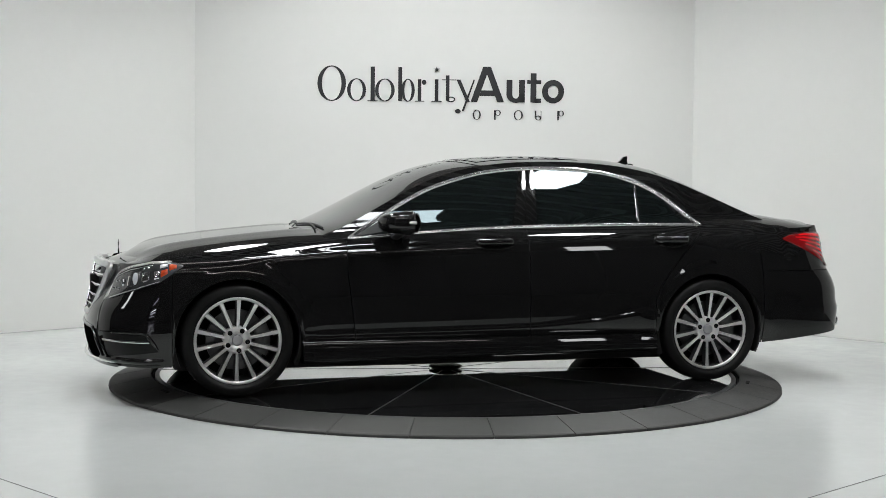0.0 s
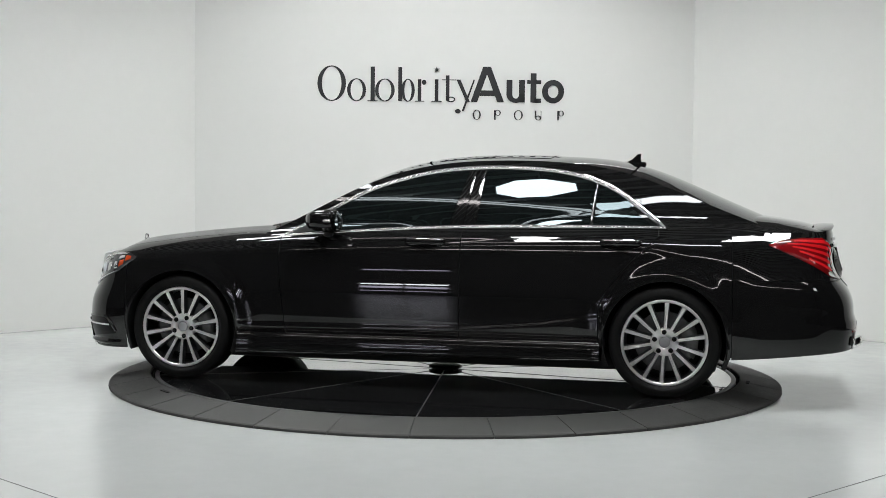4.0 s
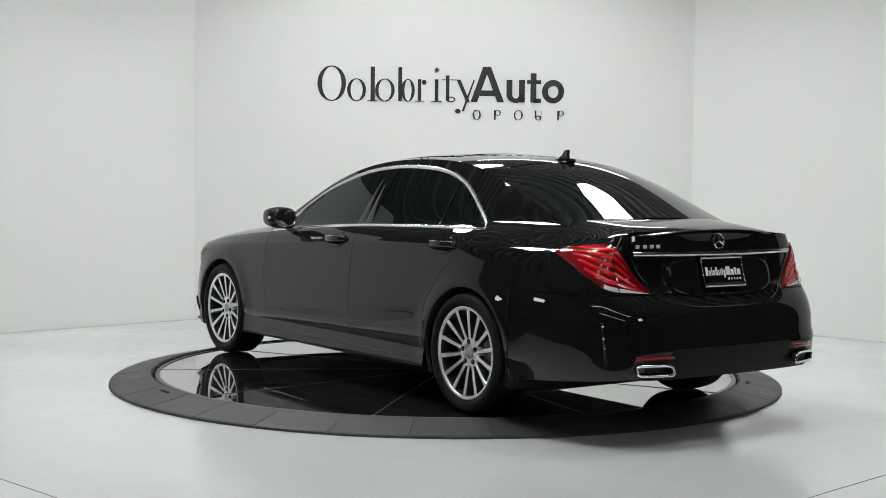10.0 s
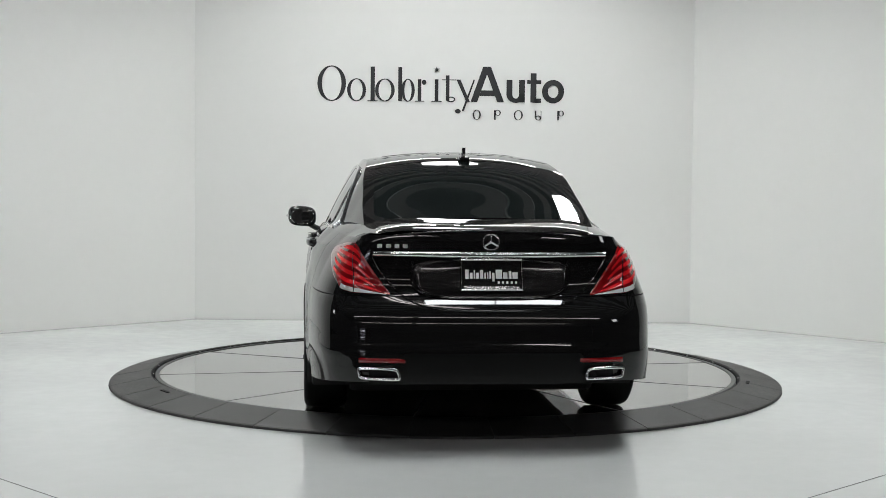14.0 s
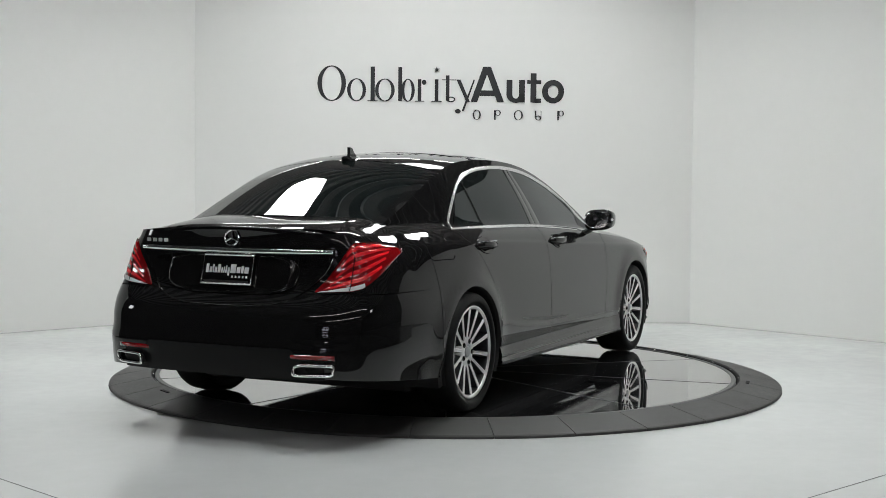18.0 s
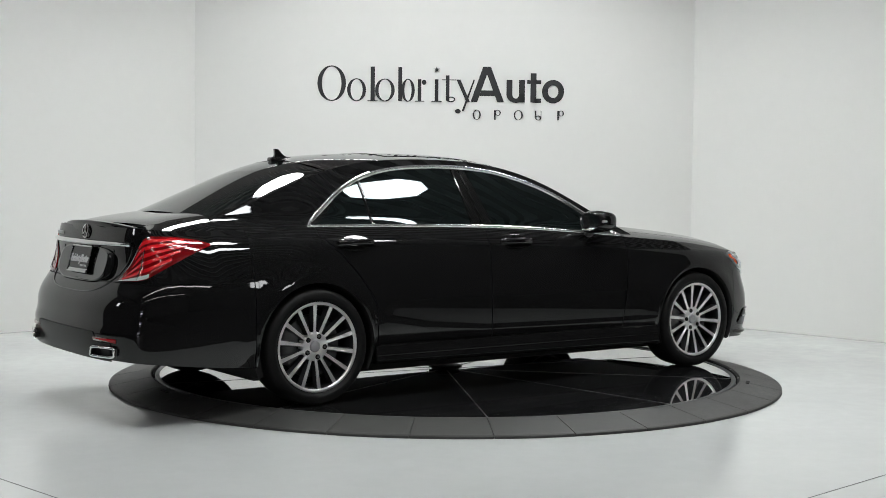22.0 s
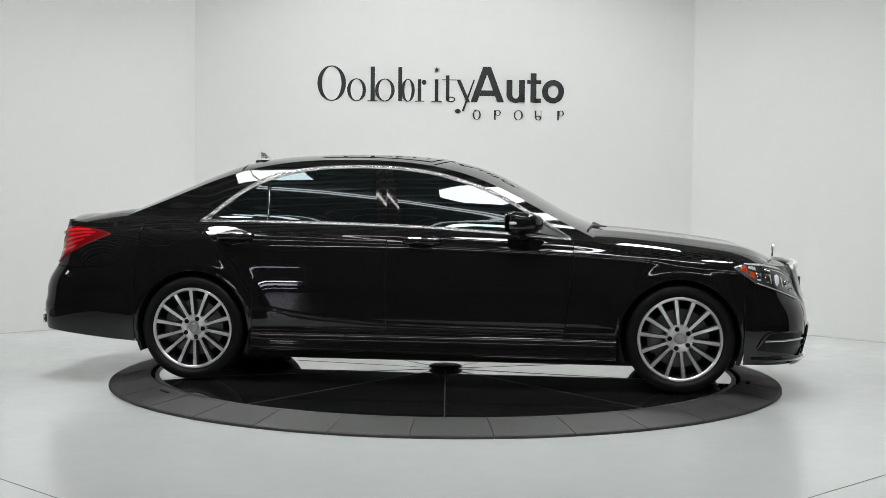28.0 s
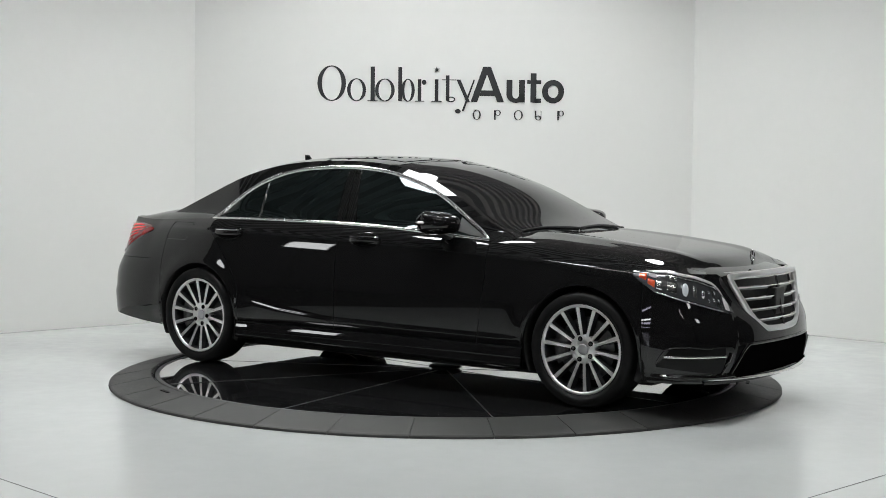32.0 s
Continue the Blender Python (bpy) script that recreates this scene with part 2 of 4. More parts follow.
for a, b in ((LC + Vector((0.01, -0.005)), RC + Vector((-0.01, -0.005))), (LEFT_END + Vector((0.01, -0.008)), LC + Vector((0.0, -0.012))), (RC + Vector((0.0, -0.012)), RIGHT_END + Vector((-0.01, -0.008)))):
    structure("wall_foot_joint", joint(a, b, 0.008), M_JOINT, "thin dark joint where the wall meets the floor", "floor joint")
for a, b in (((-5.6, 0.1), (0.0, -5.31)), ((5.3, 0.0), (0.0, -5.11))):
    structure("floor_joint", joint(a, b), M_JOINT, "thin dark joint in the epoxy floor", "floor joint")


# ceiling ribs, tubes and the soft box over the stage
def strip_light(x, y, length, along="X", turn=0.0, drop=0.32, tube=M_TUBE):
    e = new("strip_light")
    e.matrix_basis = pose(x, y, CEIL_Z - drop, 0, 0, turn)
    h = length / 2
    lo, hi = ((-h, -0.02, 0.0), (h, 0.02, 0.10)) if along == "X" else ((-0.02, -h, 0.0), (0.02, h, 0.10))
    part("housing", box_bm(lo, hi, 0.01), M_BEAM, e)
    for f in (-0.8, 0.8):
        c = (f * h, 0) if along == "X" else (0, f * h)
        part("hanger", box_bm((c[0] - 0.012, c[1] - 0.012, 0.09), (c[0] + 0.012, c[1] + 0.012, drop)), M_BEAM, e)
    for s in (-0.055, 0.055):
        p = [(-h + 0.03, s, 0), (h - 0.03, s, 0)] if along == "X" else [(s, -h + 0.03, 0), (s, h - 0.03, 0)]
        part("tube", tube_bm(p, 0.03), tube, e)
    return tagged(e, "long twin-tube strip light hanging from the ceiling", "strip light", "ceiling lights")


def softbox(x, y, z, r=0.31, stretch=1.6, cloth=M_SOFTBOX):
    e = new("octagonal_softbox")
    away = Vector((x, y, z - 1.0)).normalized()
    e.matrix_basis = Matrix.Translation((x, y, z)) @ away.to_track_quat("Z", "Y").to_matrix().to_4x4()
    pts = [(r * stretch * math.cos(radians(22.5 + 45 * k)), r * math.sin(radians(22.5 + 45 * k))) for k in range(8)]
    part("diffuser", prism_bm(pts, 0.02, "Z"), cloth, e, "glowing white cloth diffuser")
    rows = [[Vector((a * s, b * s, h)) for a, b in pts + pts[:1]] for s, h in ((1.02, -0.01), (1.02, 0.03), (0.3, 0.42), (0.0, 0.45))]
    part("shell", grid_bm(rows), M_PLASTIC, e, "black cloth shell")
    foot = e.matrix_basis.inverted() @ Vector((x, y, CEIL_Z))
    part("hanger", tube_bm([(0, 0, 0.40), foot], 0.02), M_BEAM, e)
    return tagged(e, "large octagonal studio soft box hanging tilted over the stage", "soft box", "ring of soft boxes")


def skylight(x, y, sx, sy, turn=0.0):
    e = new("skylight")
    e.matrix_basis = pose(x, y, CEIL_Z - 0.24, 0, 0, turn)
    part("pane", box_bm((-sx / 2, -sy / 2, 0), (sx / 2, sy / 2, 0.012)), M_DAYPANE, e, "pane bright with daylight")
    part("frame", box_bm((-sx / 2 - 0.05, -sy / 2 - 0.05, 0.012), (sx / 2 + 0.05, sy / 2 + 0.05, 0.23)), M_BEAM, e)
    part("glazing_bar", box_bm((-0.012, -sy / 2, -0.012), (0.012, sy / 2, 0)), M_BEAM, e)
    return tagged(e, "rectangular skylight with glazing bars in the dark ceiling", "skylight", "", "structure")


skylight(-3.4, -2.45, 1.2, 0.5)
skylight(1.25, -4.55, 2.3, 0.36, 8)


def hall_door():
    e = new("sectional_door")
    e.location = (-8.2, -17.9, FLOOR_Z)
    for r in range(6):
        part("door_section", box_bm((-1.2, 0, 0.55 * r + 0.004), (1.2, 0.06, 0.55 * r + 0.546), 0.008), M_BEAM, e)
        if r in (1, 2, 3, 5):
            h = (0.0, 0.10, 0.30, 0.14, 0.0, 0.12)[r]
            for c in range(2):
                x = -0.95 + c * 0.98
                part("pane", box_bm((x, 0.06, 0.55 * r + 0.15), (x + 0.92, 0.068, 0.55 * r + 0.15 + h)), M_DAYPANE if r == 3 else M_VIOLET_PANE, e, "narrow pane bright with daylight")
    return tagged(e, "grey sectional door with narrow daylit panes", "sectional door", "", "structure")


hall_door()
strip_light(-1.25, -4.2, 5.2, turn=-28)
# lamps added out of sight behind the partition, only to light the ceiling
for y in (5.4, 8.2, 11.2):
    strip_light(-3.3, y, 6.4, drop=2.1, tube=M_TUBE_FILL)
    strip_light(3.3, y, 6.4, drop=2.1, tube=M_TUBE_FILL)
for y in (-9.1, -13.85):
    strip_light(-3.3, y, 6.4)
    strip_light(3.3, y, 6.4)
softbox(-0.1, -2.62, 4.35)
softbox(2.5, -1.5, 4.35, cloth=M_SOFTBOX_LOW)
softbox(-2.75, -0.85, 4.35)
for x, y in ((2.15, 1.85), (-2.05, 1.9)):
    softbox(x, y, 4.35, 0.34, 1.35, M_SOFTBOX_LOW)
softbox(0.0, 3.2, 4.35, 0.31, 1.6, M_SOFTBOX_DIM)


def light_stand(x, y, h, turn):
    """A small softbox head on a tripod, out in the hall."""
    e = new("studio_light_stand")
    e.matrix_basis = Matrix.Translation((x, y, FLOOR_Z)) @ pose(0, 0, 0, 0, 0, turn)
    for k in range(3):
        a = radians(90 + 120 * k)
        part("leg", tube_bm([(0.45 * math.cos(a), 0.45 * math.sin(a), 0.012), (0, 0, 0.6)], 0.014), M_PLASTIC, e)
    part("pole", tube_bm([(0, 0, 0.3), (0, 0, h)], 0.018), M_PLASTIC, e)
    part("housing", box_bm((-0.28, 0.02, h - 0.32), (0.28, 0.12, h + 0.32), 0.02), M_PLASTIC, e)
    part("diffuser", box_bm((-0.26, 0.12, h - 0.30), (0.26, 0.13, h + 0.30), 0.004), M_STAND_LIGHT, e, "glowing white cloth")
    return tagged(e, "white studio soft box on a tall black tripod", "studio light", "studio lights on stands")


light_stand(5.59, -6.29, 3.37, 50)
light_stand(-8.0, -1.95, 2.66, -90)


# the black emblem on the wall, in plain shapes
def ring_bm(cx, cz, rx, rz, w_side, w_end, depth, seg=40, bm=None):
    bm = bm or bmesh.new()
    rows = []
    for i in range(seg):
        a = 2 * math.pi * i / seg
        c, s = math.cos(a), math.sin(a)
        o = (cx + rx * c, cz + rz * s)
        n = (cx + (rx - w_side) * c, cz + (rz - w_end) * s)
        rows.append([(o[0], 0, o[1]), (n[0], 0, n[1]), (n[0], -depth, n[1]), (o[0], -depth, o[1]), (o[0], 0, o[1])])
    grid_bm(rows, bm, close=True)
    bmesh.ops.recalc_face_normals(bm, faces=bm.faces)
    return bm


def half_ring_bm(cx, cz, rx, rz, w_side, w_end, depth, seg=20):
    rows = []
    for i in range(seg + 1):
        a = math.pi + math.pi * i / seg
        c, s = math.cos(a), math.sin(a)
        o, n = (cx + rx * c, cz + rz * s), (cx + (rx - w_side) * c, cz + (rz - w_end) * s)
        rows.append([(o[0], 0, o[1]), (n[0], 0, n[1]), (n[0], -depth, n[1]), (o[0], -depth, o[1]), (o[0], 0, o[1])])
    bm = grid_bm(rows)
    bmesh.ops.recalc_face_normals(bm, faces=bm.faces)
    return bm


def wall_sign():
    d = (RC - LC).normalized()
    e = new("wall_sign")
    e.matrix_basis = Matrix.Translation((LC.x, LC.y - 0.003, 0)) @ pose(0, 0, 0, 0, 0, math.degrees(math.atan2(d.y, d.x)))
    T = 0.006

    def bar(x0, x1, z0, z1):
        part("bar", box_bm((x0, -T, z0), (x1, 0, z1)), M_BLACK_LETTER, e)

    def poly(pts):
        part("shape", prism_bm(pts, -T), M_BLACK_LETTER, e)

    def oval(x0, x1, z0, z1, ws, we):
        part("oval", ring_bm((x0 + x1) / 2, (z0 + z1) / 2, (x1 - x0) / 2, (z1 - z0) / 2, ws, we, T), M_BLACK_LETTER, e)
    oval(1.216, 1.50, 2.135, 2.487, 0.045, 0.010)
    oval(1.512, 1.70, 2.136, 2.362, 0.034, 0.008)
    bar(1.745, 1.787, 2.14, 2.48)
    bar(1.715, 1.815, 2.138, 2.146)
    oval(1.79, 1.985, 2.136, 2.362, 0.034, 0.008)
    bar(2.02, 2.058, 2.14, 2.478)
    oval(2.05, 2.185, 2.136, 2.362, 0.032, 0.008)
    bar(2.215, 2.25, 2.14, 2.36)
    oval(2.255, 2.30, 2.305, 2.355, 0.022, 0.024)
    bar(2.188, 2.28, 2.138, 2.146)
    bar(2.385, 2.42, 2.14, 2.36)
    bar(2.352, 2.455, 2.138, 2.146)
    star = []
    for k in range(10):
        r = 0.030 if k % 2 == 0 else 0.012
        star.append((2.403 + r * math.sin(k * math.pi / 5), 2.457 + r * math.cos(k * math.pi / 5)))
    poly(star)
    bar(2.495, 2.53, 2.15, 2.40)
    bar(2.455, 2.60, 2.352, 2.36)
    oval(2.50, 2.59, 2.136, 2.19, 0.012, 0.010)
    poly([(2.60, 2.36), (2.64, 2.36), (2.735, 2.14), (2.70, 2.14)])
    poly([(2.77, 2.36), (2.785, 2.36), (2.675, 2.045), (2.655, 2.05)])
    oval(2.588, 2.645, 2.025, 2.068, 0.028, 0.02)
    # heavy right-hand half
    poly([(2.742, 2.14), (2.808, 2.14), (2.905, 2.415), (2.905, 2.49), (2.865, 2.49)])
    poly([(3.008, 2.14), (3.075, 2.14), (2.942, 2.49), (2.905, 2.49), (2.905, 2.415)])
    poly([(2.8295, 2.20), (2.9845, 2.20), (2.966, 2.255), (2.849, 2.255)])
    bar(3.10, 3.158, 2.215, 2.362)
    bar(3.225, 3.283, 2.14, 2.362)
    part("shape", half_ring_bm(3.1915, 2.22, 0.0915, 0.086, 0.058, 0.044, T), M_BLACK_LETTER, e)
    bar(3.34, 3.398, 2.14, 2.43)
    bar(3.305, 3.445, 2.325, 2.362)
    bar(3.36, 3.445, 2.136, 2.18)
    oval(3.455, 3.675, 2.134, 2.366, 0.058, 0.052)
    # small spaced row below
    oval(2.765, 2.845, 1.963, 2.062, 0.014, 0.005)
    bar(2.978, 2.994, 1.965, 2.06)
    oval(2.985, 3.045, 2.005, 2.062, 0.012, 0.005)
    oval(3.175, 3.265, 1.963, 2.062, 0.014, 0.005)
    bar(3.385, 3.40, 1.985, 2.06)
    bar(3.445, 3.451, 1.985, 2.06)
    oval(3.39, 3.45, 1.963, 2.01, 0.012, 0.006)
    bar(3.61, 3.626, 1.965, 2.06)
    oval(3.62, 3.676, 2.005, 2.062, 0.012, 0.005)
    return tagged(e, "raised black sign of slim and heavy shapes on the white wall", "wall sign")


wall_sign()


# ---- turntable ----
R_OUT, R_IN, R_DISC = 2.325, 2.046, 2.02
Z_OUT, Z_IN = -0.041, 0.012


def ramp():
    """The still ring of sloping rubber tiles round the plate."""
    e = new("turntable_ramp")
    start = radians(-94.7)
    step = radians(360 / 32)
    for k in range(32):
        a0, a1 = start + k * step + 0.0011, start + (k + 1) * step - 0.0011
        rows = []
        for i in range(9):
            a = a0 + (a1 - a0) * i / 8
            c, s = math.cos(a), math.sin(a)
            prof = [(R_IN, FLOOR_Z + 0.001), (R_IN, Z_IN - 0.003), (R_IN + 0.004, Z_IN), (R_OUT - 0.012, Z_OUT + 0.004), (R_OUT - 0.002, Z_OUT - 0.001), (R_OUT, FLOOR_Z + 0.001)]
            rows.append([(r * c, r * s, z) for r, z in prof])
        bm = grid_bm(rows)
        for side in (rows[0], rows[-1]):
            bm.faces.new([bm.verts.new(p) for p in side])
        bmesh.ops.remove_doubles(bm, verts=bm.verts, dist=1e-6)
        bmesh.ops.recalc_face_normals(bm, faces=bm.faces)
        part("ramp_tile", bm, M_RAMP, e)
    part("inner_curb", lathe_bm([(R_IN - 0.012, FLOOR_Z + 0.001), (R_IN - 0.012, 0.004), (R_IN - 0.002, 0.004), (R_IN - 0.002, FLOOR_Z + 0.001)], 128, "Z"), M_RAMP_GAP, e)
    part("bed", lathe_bm([(R_IN + 0.005, FLOOR_Z + 0.0012), (R_IN + 0.005, Z_IN - 0.012), (R_OUT - 0.02, Z_OUT - 0.008), (R_OUT - 0.02, FLOOR_Z + 0.0012)], 128, "Z"), M_RAMP_GAP, e)
    bolt = None
    for k in range(32):
        a = start + (k + 0.5) * step
        m = Matrix.Translation(((R_IN - 0.006) * math.cos(a), (R_IN - 0.006) * math.sin(a), 0.004))
        if bolt is None:
            bolt = part("bolt", lathe_bm([(0, 0.005), (0.006, 0.004), (0.009, 0.0)], 10, "Z"), M_CHROME, e, "small bright bolt head", True)
            bolt.matrix_basis = m
        else:
            share("bolt", bolt, e, m)
    for a in (-146.1, -15.6):
        t = radians(a)
        m = Matrix.Translation((2.10 * math.cos(t), 2.10 * math.sin(t), 0.003)) @ pose(0, 0, 0, 0, 0, a + 90)
        part("finger_slot", box_bm((-0.06, -0.012, -0.004), (0.06, 0.012, 0.003), 0.002, m=m), M_RAMP_GAP, e)
    return tagged(e, "sloping ring of dark grey rubber tiles round the turntable", "ramp")


def turntable():
    e = new("turntable")
    part("plate_bed", lathe_bm([(0, -0.03), (0, -0.008), (R_DISC - 0.03, -0.008), (R_DISC - 0.03, -0.03), (0, -0.03)], 96, "Z"), M_DARK, e)
    rng = random.Random(5)
    for k in range(10):
        a0, a1 = radians(97 + 36 * k), radians(97 + 36 * (k + 1))
        edge = [(0.0, 0.0)] + [((R_DISC - 0.03) * math.cos(a0 + (a1 - a0) * i / 12), (R_DISC - 0.03) * math.sin(a0 + (a1 - a0) * i / 12)) for i in range(13)]
        tx, ty = rng.uniform(-0.0012, 0.0012), rng.uniform(-0.0012, 0.0012)
        bm = bmesh.new()
        top = [bm.verts.new((x, y, tx * (x - math.cos(a0 + 0.31)) + ty * (y - math.sin(a0 + 0.31)) - 0.0008)) for x, y in edge]
        low = [bm.verts.new((v.co.x, v.co.y, -0.0078)) for v in top]
        bm.faces.new(top)
        for i in range(14):
            j = (i + 1) % 14
            bm.faces.new((top[j], top[i], low[i], low[j]))
        part("plate_panel", bm, M_DISC, e, "polished black wedge-shaped plate")
    part("rim", lathe_bm([(R_DISC - 0.029, FLOOR_Z + 0.004), (R_DISC - 0.029, 0.003), (R_DISC - 0.004, 0.003), (R_DISC, -0.002), (R_DISC, FLOOR_Z + 0.004)], 160, "Z"), M_DISC_RIM, e, "dark steel rim")
    for k in range(10):
        m = pose(0, 0, 0, 0, 0, 97 + 36 * k)
        part("seam", box_bm((0.11, -0.0035, -0.001), (R_DISC - 0.03, 0.0035, 0.0012), m=m), M_SEAM, e, "thin pale seam in the plate")
    part("hub_cover", lathe_bm([(0, 0.030), (0.10, 0.028), (0.116, 0.022), (0.118, 0.012), (0.10, 0.008), (0.10, 0.0005)], 40, "Z"), M_PLASTIC, e, "low black hub cover", True)
    return tagged(e, "round glossy black display turntable turning under the car", "turntable")


ramp()
table = turntable()

# ---- the car: x forward, y to its left, z up, origin on the plate at mid wheelbase ----
WB = 1.5825
ARCH_R, ARCH_Z = 0.378, 0.348
PLAN = curve_through([(x, y, 0) for x, y in (
    (-2.765, 0.0), (-2.762, 0.25), (-2.742, 0.51), (-2.695, 0.705), (-2.59, 0.822), (-2.38, 0.888), (-2.05, 0.926), (-1.58, 0.944), (-1.0, 0.942),
    (-0.4, 0.94), (0.3, 0.94), (0.9, 0.942), (1.58, 0.946), (1.90, 0.944), (2.10, 0.915), (2.25, 0.825), (2.365, 0.665), (2.43, 0.45), (2.462, 0.22), (2.47, 0.0))], 600)
PLAN = relaxed(PLAN, 200)
_len = [0.0]
for _a, _b in zip(PLAN, PLAN[1:]):
    _len.append(_len[-1] + (_b - _a).length)
PLAN_LEN = _len[-1]


def plan_at(u):
    """Place and outward normal on the widest outline, u in metres along it from the tail."""
    i = min(max(int(np.searchsorted(_len, u)) - 1, 0), len(PLAN) - 2)
    f = (u - _len[i]) / (_len[i + 1] - _len[i])
    p = PLAN[i].lerp(PLAN[i + 1], f)
    a, b = PLAN[max(i - 4, 0)], PLAN[min(i + 5, len(PLAN) - 1)]
    t = (b - a).normalized()
    return p, Vector((-t.y, t.x, 0))


def u_of_x(x):
    """Where the outline passes x, on the flank."""
    for i in range(len(PLAN) - 1):
        if PLAN[i].x <= x <= PLAN[i + 1].x and PLAN[i].y > 0.3:
            f = (x - PLAN[i].x) / max(PLAN[i + 1].x - PLAN[i].x, 1e-9)
            return _len[i] + f * (_len[i + 1] - _len[i])
    return 0.0 if x < 0 else PLAN_LEN


D_SIDE = [(0.17, 0.054), (0.25, 0.042), (0.30, 0.030), (0.345, 0.009), (0.38, 0.0042), (0.42, 0.0020), (0.50, 0.0006), (0.60, 0.0), (0.66, 0.003), (0.72, 0.008), (0.78, 0.013), (0.84, 0.021), (0.90, 0.031), (0.95, 0.043), (0.985, 0.058), (1.02, 0.080), (1.06, 0.112)]
D_FRONT = [(0.16, 0.052), (0.22, 0.034), (0.28, 0.018), (0.33, 0.007), (0.37, 0.002), (0.42, 0.003), (0.50, 0.012), (0.55, 0.030), (0.60, 0.062), (0.66, 0.094), (0.745, 0.121), (0.80, 0.135), (0.86, 0.17)]
D_REAR = [(0.27, 0.016), (0.31, 0.006), (0.35, 0.000), (0.40, -0.004), (0.44, -0.008), (0.470, -0.012), (0.485, -0.012), (0.495, 0.002), (0.52, 0.008), (0.56, 0.007), (0.60, 0.012), (0.66, 0.034), (0.72, 0.078), (0.77, 0.120), (0.84, 0.142), (0.93, 0.138), (0.98, 0.138), (1.03, 0.146), (1.06, 0.154)]
Z_TOP = [(-2.77, 1.045), (-2.5, 1.03), (-2.3, 1.02), (-2.0, 1.035), (-1.55, 1.045), (-1.19, 1.046), (-0.62, 1.042), (-0.245, 1.032), (0.125, 1.016), (0.49, 0.990),
         (0.87, 0.960), (1.2, 0.935), (1.6, 0.900), (1.9, 0.850), (2.15, 0.815), (2.3, 0.802), (2.5, 0.800)]
Z_BOT = [(-2.77, 0.318), (-2.5, 0.295), (-2.2, 0.265), (-1.97, 0.243), (-1.19, 0.215), (1.19, 0.195), (1.97, 0.195), (2.3, 0.190), (2.5, 0.185)]


def z_top(x):
    return smooth_interp(x, Z_TOP)


def z_bottom(x, arch=True):
    z = smooth_interp(x, Z_BOT)
    if arch:
        for w in (-WB, WB):
            if abs(x - w) < ARCH_R:
                z = max(z, ARCH_Z + math.sqrt(ARCH_R**2 - (x - w)**2))
    return z


def smooth_step(f):
    f = min(1.0, max(0.0, f))
    return f * f * (3 - 2 * f)


def flank(u, z, out=0.0):
    """A point of the car's left-hand skin at u along the outline and height z."""
    p, n = plan_at(u)
    wr = max(-n.x, 0)**1.3
    wf = max(n.x, 0)**1.3
    ws = max(0.0, 1 - wr - wf)
    tuck = smooth_interp(z, D_SIDE)
    if z < 0.54:
        tuck *= 1 - (0.6 if p.x > 0 else 0.75) * min(1, max(0, (abs(p.x) - 1.93) / 0.2))
    d = ws * tuck + wf * smooth_interp(z, D_FRONT) + wr * smooth_interp(z, D_REAR)
    x = p.x
    # shoulder crease through the handles and the low sweeping crease
    zl = interp(x, [(-2.2, 0.985), (-1.0, 0.965), (0.0, 0.925), (0.9, 0.885), (1.9, 0.845)])
    # upper rear quarters draw in towards the tail
    d += ws * 0.056 * min(1, max(0, (-1.45 - x) / 0.75))**1.5 * smooth_step((z - 0.66) / 0.30)
    d += ws * 0.007 * (1 / (1 + math.exp((zl - z) / 0.006)))
    zs = interp(x, [(-1.15, 0.50), (-0.8, 0.44), (-0.35, 0.402), (0.3, 0.392), (1.1, 0.385)])
    if -1.25 < x < 1.25:
        fade = min(1, (1.25 - abs(x)) / 0.25)
        d -= 0.0075 * fade * (1 / (1 + math.exp(min(50.0, max(-50.0, (z - zs) / 0.0042)))))
    # rounded shoulders of the front wings and the tail quarters
    full = smooth_step((x - 0.80) / 0.75) if x > 0 else smooth_step((-1.95 - x) / 0.25)
    if ws:
        haunch = smooth_step((-1.30 - x) / 0.45)
        reach = 0.10 + 0.11 * haunch
        d += ws * (0.021 + max(0.019 * full, 0.024 * haunch)) * max(0.0, (z - z_top(x) + reach) / reach)**2.2
    # swelling round the wheel openings
    for w in (-WB, WB):
        r = math.hypot(x - w, z - ARCH_Z)
        if r < 0.62:
            d -= ws * 0.013 * math.exp(-((r - ARCH_R - 0.015) / 0.075)**2)
    q = p - n * (d - out)
    return Vector((q.x, max(q.y, 0.0), z))


def skin_x(y, z, front=True, out=0.0):
    """Where the nose or tail skin stands at half width y and height z."""
    a, b = (PLAN_LEN, u_of_x(1.9)) if front else (0.0, u_of_x(-2.1))
    for _ in range(18):
        m = (a + b) / 2
        if flank(m, z).y < abs(y):
            a = m
        else:
            b = m
    return flank((a + b) / 2, z, out).x


def columns(u0, u1, step):
    """Stations along the outline, with both edges of each wheel opening among them."""
    us = set(np.linspace(u0, u1, max(2, int((u1 - u0) / step) + 1)).round(5))
    for w in (-WB, WB):
        for k in range(33):
            a = math.pi * k / 32
            u = u_of_x(w + ARCH_R * 0.9999 * math.cos(a))
            if u0 < u < u1:
                us.add(round(u, 5))
    return sorted(us)


